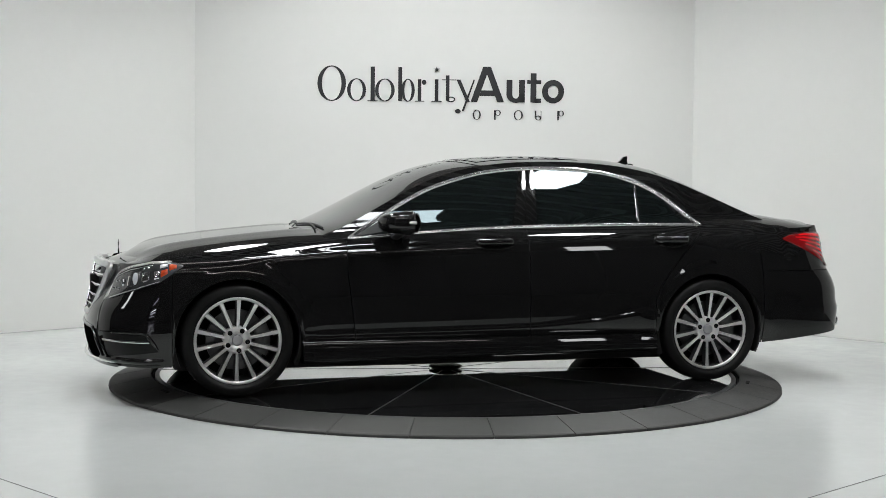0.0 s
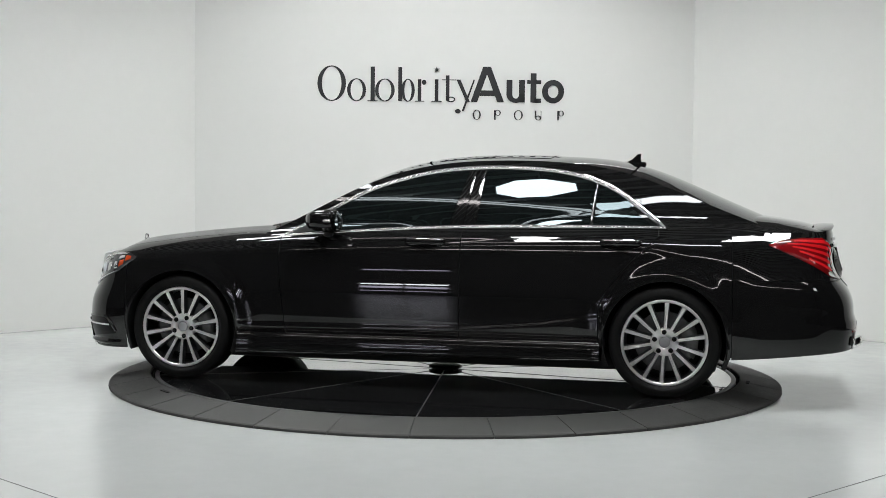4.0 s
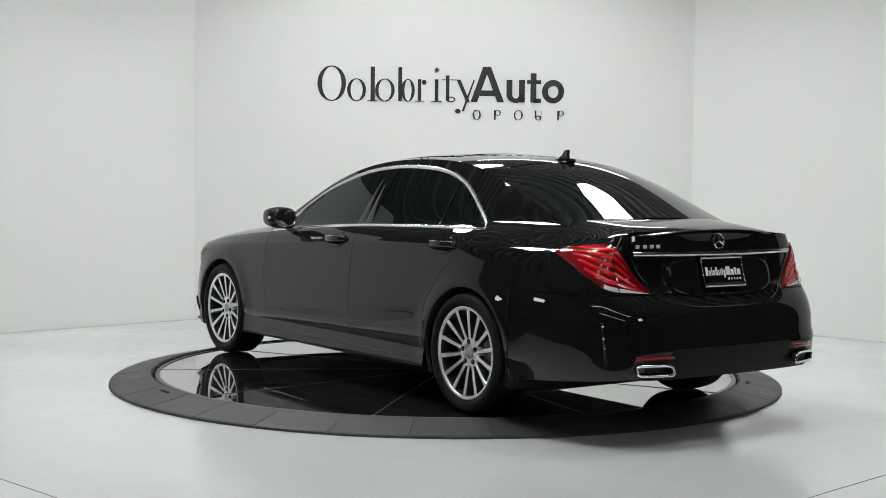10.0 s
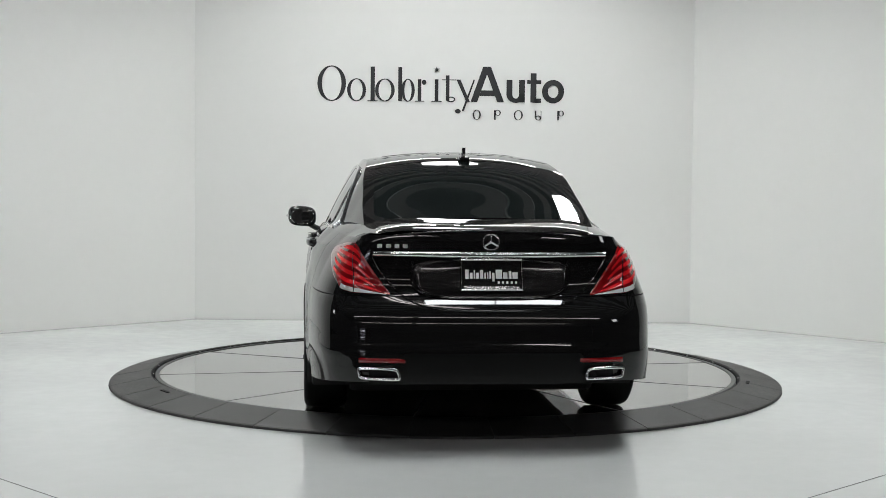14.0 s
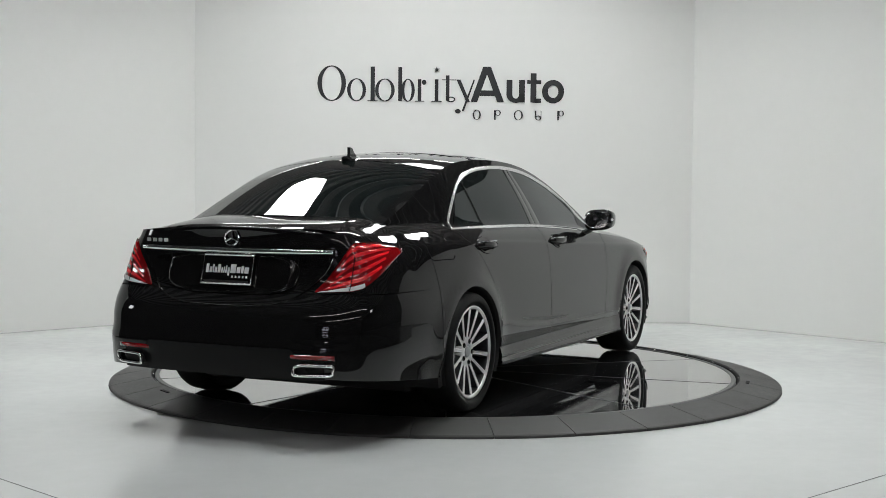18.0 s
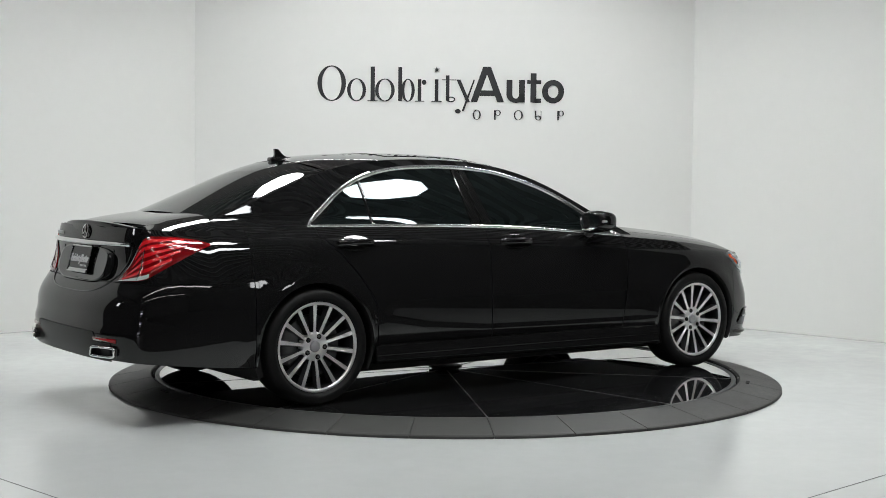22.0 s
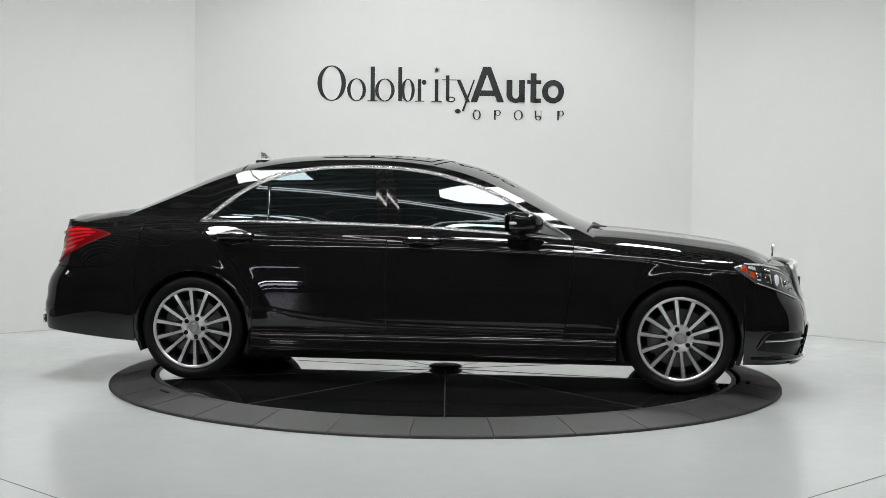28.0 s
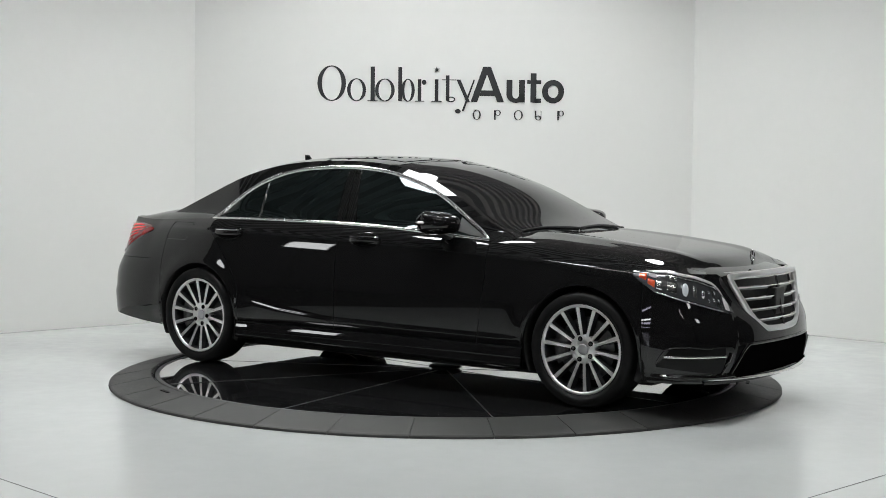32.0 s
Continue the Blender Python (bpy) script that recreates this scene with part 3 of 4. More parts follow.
def skin(name, u0, u1, lo, hi, side, mat, parent, label="", step=0.03, rows=14, out=0.0, warp=None):
    """A panel of the flank between two stations and two height lines; lo and hi are functions of x."""
    grid = []
    for u in columns(u0, u1, step):
        x = plan_at(u)[0].x
        a, b = lo(x), hi(x)
        line = []
        for j in range(rows + 1):
            z = a + (b - a) * j / rows
            uu = u
            if warp:
                uu = u + warp(u, z)
            p = flank(uu, z, out)
            line.append((p.x, p.y * side, p.z))
        grid.append(line)
    bm = grid_bm(grid, flip=(side < 0))
    return part(name, bm, mat, parent, label, True)


# greenhouse lines: the rail over the doors, and the middle of glass and roof
RAIL = [(1.03, 0.975), (0.80, 1.085), (0.55, 1.225), (0.30, 1.345), (0.0, 1.432), (-0.35, 1.466), (-0.70, 1.468), (-1.02, 1.452), (-1.32, 1.396), (-1.62, 1.286), (-1.92, 1.158), (-2.15, 1.074)]
MIDDLE = [(1.14, 0.998), (0.90, 1.074), (0.66, 1.214), (0.42, 1.354), (0.12, 1.474), (-0.32, 1.513), (-0.70, 1.512), (-1.05, 1.502), (-1.36, 1.466), (-1.66, 1.354), (-1.95, 1.222), (-2.18, 1.126)]
RAIL_C = relaxed(curve_through([(x, 0, z) for x, z in RAIL], 111), 60)
MIDDLE_C = relaxed(curve_through([(x, 0, z) for x, z in MIDDLE], 111), 60)


def barrel(x, dz):
    """How far the cabin's side draws in towards its ends."""
    v = abs(x + 0.35)
    v = v * v if v < 0.45 else 0.2025 + 0.9 * (v - 0.45)
    return 0.060 * v * (1 - math.exp(-dz / 0.02))


def belt_y(x):
    u = u_of_x(x)
    return flank(u, z_top(x)).y


BELT_TABLE = [(x, belt_y(x)) for x in np.linspace(-2.3, 1.2, 60)]


def cabin_fast(x, z):
    dz = max(0, z - z_top(x))
    return interp(x, BELT_TABLE) - 0.004 - 0.40 * dz - 0.34 * dz * dz - barrel(x, dz)


def top_point(s, q, out=0.0):
    """A point over glass and roof: s from the foot of the windscreen (0) to the foot of the rear window (1), q from the middle (0) to the rail (1 or -1)."""
    f = s * 110
    i = min(int(f), 109)
    a = RAIL_C[i].lerp(RAIL_C[i + 1], f - i)
    m = MIDDLE_C[i].lerp(MIDDLE_C[i + 1], f - i)
    ya = cabin_fast(a.x, a.z)
    h = abs(q)**2.3
    x = m.x + (a.x - m.x) * h
    z = m.z + (a.z - m.z) * h
    return Vector((x, ya * q, z + out))


HOOD = [(0.85, 1.0), (1.06, 1.016), (1.22, 1.006), (1.6, 0.968), (2.0, 0.917), (2.2, 0.872), (2.30, 0.842), (2.37, 0.806)]
BOOT = [(-2.75, 1.042), (-2.6, 1.068), (-2.45, 1.090), (-2.15, 1.128), (-1.8, 1.150)]
WINDOW_TOP = [(-1.57, 1.045), (-1.50, 1.105), (-1.40, 1.187), (-1.25, 1.295), (-1.02, 1.377), (-0.83, 1.407), (-0.56, 1.421), (-0.34, 1.418), (-0.04, 1.388), (0.30, 1.292), (0.48, 1.206), (0.665, 1.097), (0.88, 0.965)]


def dlo_top(x):
    return smooth_interp(x, WINDOW_TOP)


def build_car():
    car = new("sedan")
    tagged(car, "glossy black long-wheelbase luxury sedan with tinted windows, parked on the turntable", "car")

    # inner dark shell behind the panel gaps
    for side in (1, -1):
        skin("inner_shell", 0.0, PLAN_LEN, lambda x: z_bottom(x) + 0.012, lambda x: z_top(x) - 0.012, side, M_DARK, car, "", 0.06, 10, -0.014)

    G = 0.0028
    u_ft, u_mid, u_rr = u_of_x(0.905), u_of_x(-0.295), u_of_x(-1.175)
    u_bf, u_br = u_of_x(1.975), u_of_x(-1.985)

    def rear_edge(u, z):
        """The rear door's edge sweeps back over the wheel opening."""
        k = math.exp(-((u - u_rr) / 0.33)**2)
        h = min(1, max(0, (z - 0.55) / 0.45))
        return -0.36 * k * h**1.4

    def front_edge(u, z):
        k = math.exp(-((u - u_ft) / 0.25)**2)
        return -0.05 * k * max(0, (0.75 - z) / 0.4)

    def warp(u, z):
        x = plan_at(u)[0].x
        zb = z_bottom(x)
        return rear_edge(u, z) - rear_edge(u, max(zb, 0.0)) + front_edge(u, z)

    sill = lambda x: 0.335
    top = z_top
    for side in (1, -1):
        skin("front_fender", u_ft + G, u_bf - G, lambda x: max(z_bottom(x), 0.20), top, side, M_PAINT, car, "", 0.02, 70, 0, warp)
        skin("front_door", u_mid + G, u_ft - G, sill, top, side, M_PAINT, car, "", 0.04, 110, 0, warp)
        skin("rear_door", u_rr + G, u_mid - G, sill, top, side, M_PAINT, car, "", 0.04, 110, 0, warp)
        skin("rear_quarter_panel", u_br + G, u_rr - G, lambda x: max(z_bottom(x), 0.22), top, side, M_PAINT, car, "", 0.02, 70, 0, warp)
        # side skirt
        rows = []
        for x in np.linspace(-1.185, 1.185, 40):
            u = u_of_x(float(x))
            y0 = flank(u, 0.335).y
            zb = z_bottom(float(x), False)
            rows.append([(x, side * (y0 - 0.004), 0.333), (x, side * (y0 + 0.004), 0.324), (x, side * (y0 + 0.0045), 0.306), (x, side * (y0 + 0.011), 0.295), (x, side * (y0 + 0.0115), 0.268),
                         (x, side * (y0 + 0.0115), zb + 0.040), (x, side * (y0 + 0.017), zb + 0.030), (x, side * (y0 + 0.015), zb + 0.008), (x, side * (y0 - 0.002), zb + 0.001), (x, side * (y0 - 0.05), zb), (x, side * (y0 - 0.25), zb + 0.01)])
        part("side_skirt", grid_bm(rows, flip=(side > 0)), M_PAINT, car, "", True)
        # wheel housings
        for w in (WB, -WB):
            rows = []
            for k in range(35):
                a = radians(-24 + 228 * k / 34)
                x = w + ARCH_R * math.cos(a)
                z = ARCH_Z + ARCH_R * math.sin(a)
                y = flank(u_of_x(x), max(z, 0.34)).y
                r2 = ARCH_R - 0.004
                rows.append([(x, side * (y + 0.0015), z), (w + r2 * math.cos(a), side * (y - 0.02), ARCH_Z + r2 * math.sin(a)),
                             (w + (r2 + 0.03) * math.cos(a), side * (y - 0.03), ARCH_Z + (r2 + 0.03) * math.sin(a)),
                             (w + (r2 + 0.03) * math.cos(a), side * 0.48, ARCH_Z + (r2 + 0.03) * math.sin(a)), (w, side * 0.48, ARCH_Z)])
            part("wheel_housing", grid_bm(rows, flip=(side > 0)), M_DARK, car, "", False)

    # lower corners of the panels beside the tyres
    for side in (1, -1):
        for w, way in ((WB, 1), (-WB, -1)):
            rows = []
            for i in range(9):
                x = w + way * (0.352 + 0.0265 * i / 8)
                off = abs(x - w)
                hi = ARCH_Z - math.sqrt(max(0.0, ARCH_R**2 - off**2))
                lo = min(z_bottom(x, False) + 0.004, hi)
                rows.append([(x, side * (flank(u_of_x(x), max(lo + (hi - lo) * j / 4, 0.19)).y), lo + (hi - lo) * j / 4) for j in range(5)])
            part("arch_corner", grid_bm(rows, flip=(side * way < 0)), M_DARK, car, "", True)

    # bumpers: one piece across the car
    def wrap(name, u0, u1, lo, hi, mat, label="", rows=20, out=0.0, step=0.025):
        """A panel that wraps round the nose or tail, both sides in one mesh."""
        us = columns(u0, u1, step)
        grid = []
        for u in us:
            x, yy = plan_at(u)[0].x, plan_at(u)[0].y
            grid.append((u, lo(x, yy), hi(x, yy), 1))
        seq = [(u, a, b, 1) for u, a, b, _ in grid]
        mir = [(u, a, b, -1) for u, a, b, _ in reversed(grid)]
        order = (seq + mir[1:]) if u1 >= PLAN_LEN - 1e-6 else (mir[:-1] + seq)
        pts = []
        for u, a, b, s in order:
            line = []
            for j in range(rows + 1):
                z = a + (b - a) * j / rows
                p = flank(u, z, out)
                line.append((p.x, p.y * s, p.z))
            pts.append(line)
        return part(name, grid_bm(pts), mat, car, label, True)

    wrap("front_bumper", u_bf + G, PLAN_LEN, lambda x, y: max(max(z_bottom(x), 0.18), interp(y, [(0.0, 0.40), (0.555, 0.398), (0.575, 0.18)])), lambda x, y: min(z_top(x), interp(y, [(0.0, 0.452), (0.24, 0.458), (0.34, 0.52), (0.45, 0.62), (0.53, 0.72), (0.60, 0.82)])), M_PAINT)
    wrap("bumper_lip", u_of_x(2.30), PLAN_LEN, lambda x, y: 0.182, lambda x, y: 0.216 if y < 0.57 else 0.20, M_PAINT, "", 4, 0.012)
    wrap("rear_bumper", 0.0, u_br - G, lambda x, y: z_bottom(x), lambda x, y: 0.735 if x < -2.3 else 0.735 + (x + 2.3) / 0.28 * 0.005, M_PAINT)
    for side in (1, -1):
        skin("rear_corner_panel", u_of_x(-2.60), u_br - G, lambda x: 0.7400, top, side, M_PAINT, car, "", 0.03, 12)
    wrap("boot_lid_face", 0.0, u_of_x(-2.60), lambda x, y: 0.740, lambda x, y: z_top(x), M_PAINT, "", 18)

    # bonnet, wings' tops and boot lid top
    def deck_point(x, q, mid):
        u = u_of_x(x)
        e = flank(u, z_top(x))
        zc = smooth_interp(x, mid)
        f = 1 - abs(q)**(5.5 if x > 0 else 5.0)
        ridge = 0.0
        if x > 0.5:
            ridge = 0.010 * math.exp(-((abs(q) - 0.60) / 0.09)**2) * min(1, max(0, (2.3 - x) / 0.3))
        bow = 0.30 * (e.y * q)**2 * (1 - q**4) * min(1, max(0, (x - 1.85) / 0.45))**2
        if x < 0:
            bow = -0.24 * (e.y * q)**2 * (1 - q**4) * min(1, max(0, (-2.1 - x) / 0.52))**2
        return Vector((e.x - bow, e.y * q, e.z + (zc - e.z) * f + ridge))

    def deck(name, x0, x1, q0, q1, mid, n=40, m=24, label="", mat=M_PAINT):
        rows = []
        for i in range(n + 1):
            x = x0 + (x1 - x0) * i / n
            rows.append([deck_point(x, q0 + (q1 - q0) * j / m, mid) for j in range(m + 1)])
        return part(name, grid_bm(rows), mat, car, label, True)

    deck("bonnet", 0.96, 2.345, -0.865, 0.865, HOOD, 44, 40)
    # panel under the bonnet's front edge, down to the nose
    rows = []
    edge_y = flank(u_of_x(2.25), z_top(2.25)).y
    for y in np.linspace(-0.70, 0.70, 33):
        a = deck_point(2.25, float(y) / edge_y, HOOD)
        b = Vector((skin_x(y, 0.785, True, -0.006), y, 0.785))
        rows.append([a + Vector((-0.05, 0, -0.006)), a + Vector((0, 0, -0.012)), a.lerp(b, 0.6) + Vector((0, 0, -0.002)), b])
    part("nose_panel", grid_bm(rows), M_PAINT, car, "", True)
    deck("fender_top", 0.80, 2.345, 0.871, 1.0, HOOD, 40, 6)
    deck("fender_top", 0.80, 2.345, -1.0, -0.871, HOOD, 40, 6)
    deck("scuttle_panel", 0.80, 0.955, -0.871, 0.871, HOOD, 6, 20, "", M_PLASTIC)
    deck("boot_lid", -2.62, -1.85, -0.80, 0.80, BOOT, 26, 30)
    deck("rear_quarter_top", -2.66, -1.60, 0.806, 1.0, BOOT, 26, 6)
    deck("rear_quarter_top", -2.66, -1.60, -1.0, -0.806, BOOT, 26, 6)
    # lip spoiler
    rows = []
    for k in range(41):
        y = -0.49 + 0.98 * k / 40
        f = abs(y) / 0.49
        x = -2.612 + 0.055 * f**2.4
        h = 0.009 * (1 - f**6)
        z = 1.058 - 0.026 * f**2
        rows.append([(x + 0.10, y, z + 0.006), (x + 0.03, y, z + 0.012 + h * 0.4), (x - 0.02, y, z + h + 0.008), (x - 0.025, y, z + h), (x - 0.012, y, z - 0.010), (skin_x(y, 0.985, False) + 0.004, y, 0.985)])
    part("lip_spoiler", grid_bm(rows, flip=True), M_PAINT, car, "", True)

    # cabin
    def top_part(name, s0, s1, q0, q1, mat, label="", n=24, m=28, out=0.0):
        rows = [[top_point(s0 + (s1 - s0) * i / n, q0 + (q1 - q0) * j / m, out) for j in range(m + 1)] for i in range(n + 1)]
        return part(name, grid_bm(rows, flip=True), mat, car, label, True)
    SW, SR = 0.375, 0.735
    top_part("windscreen", 0.0, SW - 0.002, -0.93, 0.93, M_SCREEN, "dark glass windscreen")
    top_part("roof", SW + 0.002, SR - 0.002, -1, 1, M_PAINT, "", 36, 40)
    top_part("sunroof_glass", SW + 0.015, SW + 0.20, -0.78, 0.78, M_TINT, "black glass roof panel", 16, 24, 0.003)
    top_part("rear_window", SR + 0.002, 1.0, -0.90, 0.90, M_TINT, "dark tinted rear window")
    for q0, q1 in ((0.932, 1.0), (-1.0, -0.932)):
        top_part("windscreen_pillar", 0.0, SW, q0, q1, M_PAINT, "", 30, 5)
    for q0, q1 in ((0.902, 1.0), (-1.0, -0.902)):
        top_part("rear_pillar", SR, 1.0, q0, q1, M_PAINT, "", 24, 6)
    for side in (1, -1):
        rows = []
        for i in range(111):
            a = RAIL_C[i]
            zb = min(z_top(a.x), a.z)
            rows.append([Vector((a.x, side * cabin_fast(a.x, zb + (a.z - zb) * j / 14), zb - 0.004 * (j == 0) + (a.z - zb) * j / 14)) for j in range(15)])
        part("cabin_side", grid_bm(rows, flip=(side > 0)), M_PAINT, car, "", True)

        def pane(name, xa0, xa1, xb0, xb1, mat, out=0.004, n=24, m=14, label="", bow=0.0):
            """Glass between slanting ends: xa at the sill, xb at the rail."""
            rows = []
            for i in range(n + 1):
                f = i / n
                line = []
                for j in range(m + 1):
                    h = j / m
                    x = (xa0 + (xa1 - xa0) * f) * (1 - h) + (xb0 + (xb1 - xb0) * f) * h
                    z0 = z_top(x) + 0.012
                    z = z0 + max(0.002, dlo_top(x) - 0.012 - z0) * h
                    line.append((x, side * (cabin_fast(x, z) + out + bow * (1 - (2 * f - 1)**2)), z))
                rows.append(line)
            return part(name, grid_bm(rows, flip=(side > 0)), mat, car, label, True)
        pane("front_door_window", -0.200, 0.86, -0.302, 0.60, M_SIDE_GLASS, label="dark tinted side glass")
        pane("rear_door_window", -1.102, -0.381, -1.128, -0.420, M_SIDE_GLASS, label="dark tinted side glass")
        pane("quarter_window", -1.54, -1.122, -1.33, -1.148, M_SIDE_GLASS, label="dark tinted side glass")
        pane("door_pillar_trim", -0.292, -0.206, -0.355, -0.308, M_GLOSSBLACK, 0.006, 6, 14, "", 0.0015)
        pane("door_pillar_trim", -0.375, -0.298, -0.414, -0.361, M_GLOSSBLACK, 0.006, 6, 14, "", 0.0015)
        pane("window_divider", -1.122, -1.102, -1.148, -1.128, M_GLOSSBLACK, 0.006, 4, 14, "", 0.006)
        # bright trim round the side windows
        arc = []
        for k in range(71):
            x = -1.565 + (0.885 + 1.565) * k / 70
            z = dlo_top(x)
            arc.append((x, side * (cabin_fast(x, z) + 0.006), z))
        part("window_surround", tube_bm(arc, 0.0135, 8, flat=0.6), M_TRIM, car, "bright chrome strip over the side windows")
        part("window_corner", tube_bm([(x, y - side * 0.002, z - 0.010 * (1 - k / 15)) for k, (x, y, z) in enumerate(arc[0:16])], 0.022, 10, flat=0.35), M_TRIM, car, "broad chrome corner behind the rear window")
        low = []
        for k in range(50):
            x = -1.575 + (0.89 + 1.575) * k / 49
            z = z_top(x) + 0.004
            low.append((x, side * (cabin_fast(x, z) + 0.007), z))
        part("waist_strip", tube_bm(low, 0.0105, 8, flat=0.6), M_TRIM, car, "bright chrome strip along the sills of the windows")

        # door handles
        for x0 in (-0.065, -1.305):
            u = u_of_x(x0)
            z = 0.938 if x0 > -0.5 else 0.952
            y = flank(u, z).y
            pts = [Vector((x0 - 0.118, side * (y - 0.004), z)), Vector((x0 - 0.10, side * (y + 0.018), z + 0.002)), Vector((x0, side * (y + 0.034), z + 0.003)),
                   Vector((x0 + 0.10, side * (y + 0.018), z + 0.001)), Vector((x0 + 0.118, side * (y - 0.004), z))]
            h = part("door_handle", tube_bm(curve_through(pts, 21), 0.023, 12, flat=0.55), M_PAINT, car, "", True)
            strip = [p + Vector((0, side * 0.008, 0.019)) for p in curve_through(pts, 21)[3:-3]]
            part("handle_strip", tube_bm(strip, 0.0042, 6), M_CHROME, h, "chrome insert")
            rows = []
            for f, o in ((1.0, 0.0), (0.985, 0.0045), (0.95, 0.0058), (0.86, 0.0045), (0.6, 0.0025), (0.3, 0.0018), (0.0, 0.0015)):
                line = []
                for k in range(33):
                    c = 2 * math.pi * k / 32
                    px, pz = x0 + 0.126 * f * math.cos(c), z - 0.002 + 0.050 * f * math.sin(c)
                    line.append((px, side * flank(u_of_x(px), pz, o).y, pz))
                rows.append(line)
            part("handle_recess", grid_bm(rows, flip=(side < 0)), M_PAINT, h, "", True)

        # mirror
        mx, mz = 0.59, 1.065
        bm = bmesh.new()
        bmesh.ops.create_uvsphere(bm, u_segments=24, v_segments=14, radius=1)
        for v in bm.verts:
            x, y, z = v.co
            sx = 0.145 if x > 0 else 0.075
            x, y, z = [math.copysign(abs(c)**0.62, c) for c in (x, y, z)]
            v.co = (mx - 0.03 + x * sx * (1 - 0.25 * y), 0.985 + y * 0.104, mz + z * 0.072 * (1 - 0.15 * x) + 0.006 * y)
            v.co.y *= side
        if side < 0:
            bmesh.ops.reverse_faces(bm, faces=bm.faces)
        mir = part("door_mirror", bm, M_PAINT, car, "glossy black mirror housing", True)
        bm = lathe_bm([(0.0, 0.0), (0.066, 0.0), (0.072, 0.006)], 28, "Y")
        bmesh.ops.rotate(bm, cent=(0, 0, 0), matrix=Matrix.Rotation(radians(90), 3, "Z"), verts=bm.verts)
        bmesh.ops.scale(bm, vec=(1, 1.25, 0.86), verts=bm.verts)
        bmesh.ops.translate(bm, vec=(mx - 0.103, side * 0.985, mz), verts=bm.verts)
        part("mirror_glass", bm, M_CHROME, mir, "mirror glass")
        ind = [(mx + 0.112 - 0.19 * (k / 10)**2.4, side * (0.93 + 0.163 * (k / 10)**0.8), mz + 0.004) for k in range(11)]
        part("indicator_strip", tube_bm(ind, 0.010, 6), M_LAMP_WHITE, mir, "pale indicator strip")
        part("mirror_foot", tube_bm([(mx - 0.03, side * 0.93, mz - 0.06), (mx - 0.01, side * 0.885, mz - 0.085), (mx, side * 0.845, mz - 0.10)], 0.020, 8, flat=1.6), M_PLASTIC, mir)
        sail = [(0.60, side * (cabin_fast(0.60, 1.01) + 0.006), 1.0), (0.86, side * (cabin_fast(0.86, 0.975) + 0.006), 0.972), (0.62, side * (cabin_fast(0.62, 1.10) + 0.006), 1.10)]
        bm = bmesh.new()
        bm.faces.new([bm.verts.new(p) for p in sail])
        bmesh.ops.recalc_face_normals(bm, faces=bm.faces)
        part("mirror_triangle", bm, M_PLASTIC, mir)

    # underbody
    part("underbody", box_bm((-1.90, -0.70, 0.135), (1.95, 0.70, 0.26), 0.04), M_DARK, car)
    for x in (-WB, WB):
        part("axle", tube_bm([(x, -0.6, 0.33), (x, 0.6, 0.33)], 0.045), M_DARK, car)
        part("suspension_arm", box_bm((x - 0.28, -0.5, 0.16), (x + 0.1, 0.5, 0.24), 0.03), M_DARK, car)

    front_end(car, wrap)
    rear_end(car, wrap)

    # fuel flap on the right rear quarter
    loop = []
    for x, z in ((-1.74, 0.90), (-1.74, 1.0), (-1.76, 1.012), (-1.97, 1.012), (-1.99, 1.0), (-1.99, 0.90), (-1.97, 0.888), (-1.76, 0.888)):
        p = flank(u_of_x(x), z, 0.0006)
        loop.append((p.x, -p.y, p.z))
    part("fuel_flap_seam", tube_bm(loop, 0.0028, 6, closed=True), M_GLOSSBLACK, car, "shut line of the fuel flap")
    # wipers
    for y0, y1 in ((0.62, -0.02), (-0.05, -0.66)):
        pts = []
        for k in range(9):
            y = y0 + (y1 - y0) * k / 8
            p = top_point(0.030 + 0.012 * math.sin(k / 8 * math.pi), y / 0.80)
            pts.append((p.x, p.y, p.z + 0.008))
        w = part("wiper", tube_bm(pts, 0.007, 6), M_PLASTIC, car, "black wiper")
        part("wiper_arm", tube_bm([(pts[0][0] + 0.045, pts[0][1], pts[0][2] - 0.004), pts[4]], 0.006, 6), M_PLASTIC, w)
    # roof fin
    bm = prism_bm([(-0.072, 0), (0.060, 0), (0.030, 0.022), (-0.005, 0.040), (-0.035, 0.072), (-0.062, 0.076), (-0.060, 0.04), (-0.066, 0.015)], 0.02)
    bmesh.ops.translate(bm, vec=(-1.31, -0.010, 1.452), verts=bm.verts)
    fin = part("roof_fin", bm, M_GLOSSBLACK, car)
    part("fin_base", box_bm((-1.41, -0.035, 1.440), (-1.20, 0.035, 1.474), 0.016), M_GLOSSBLACK, fin)
    # wheels
    first = wheel(car)
    first.parent = car
    spots = [(WB, 0.83, 1), (-WB, 0.83, 1), (WB, -0.83, -1), (-WB, -0.83, -1)]
    for i, (x, y, s) in enumerate(spots):
        m = Matrix.Translation((x, y, 0.347)) @ pose(0, 0, 0, 0, WHEEL_TURN[i], 0 if s > 0 else 180)
        if i == 0:
            first.matrix_basis = m
        else:
            wheel_copy(first, car, m)
    for o in car.children:
        if o.name.startswith("wheel") and not o.name.startswith("wheel_"):
            k = min(range(4), key=lambda n: (o.matrix_basis.translation - Vector((*spots[n][:2], 0.347))).length)
            for c in o.children:
                if c.name.startswith("brake_caliper"):
                    c.matrix_basis = pose(0, 0, 0, 0, -WHEEL_TURN[k] + (0 if spots[k][2] > 0 else 180), 0)
    return car


WHEEL_TURN = (-117.3, -15.9, 70.7, -112.3)


def wheel_copy(src, car, m):
    w = copy_thing(src, m)
    w.parent = car
    w.matrix_basis = m
    return w


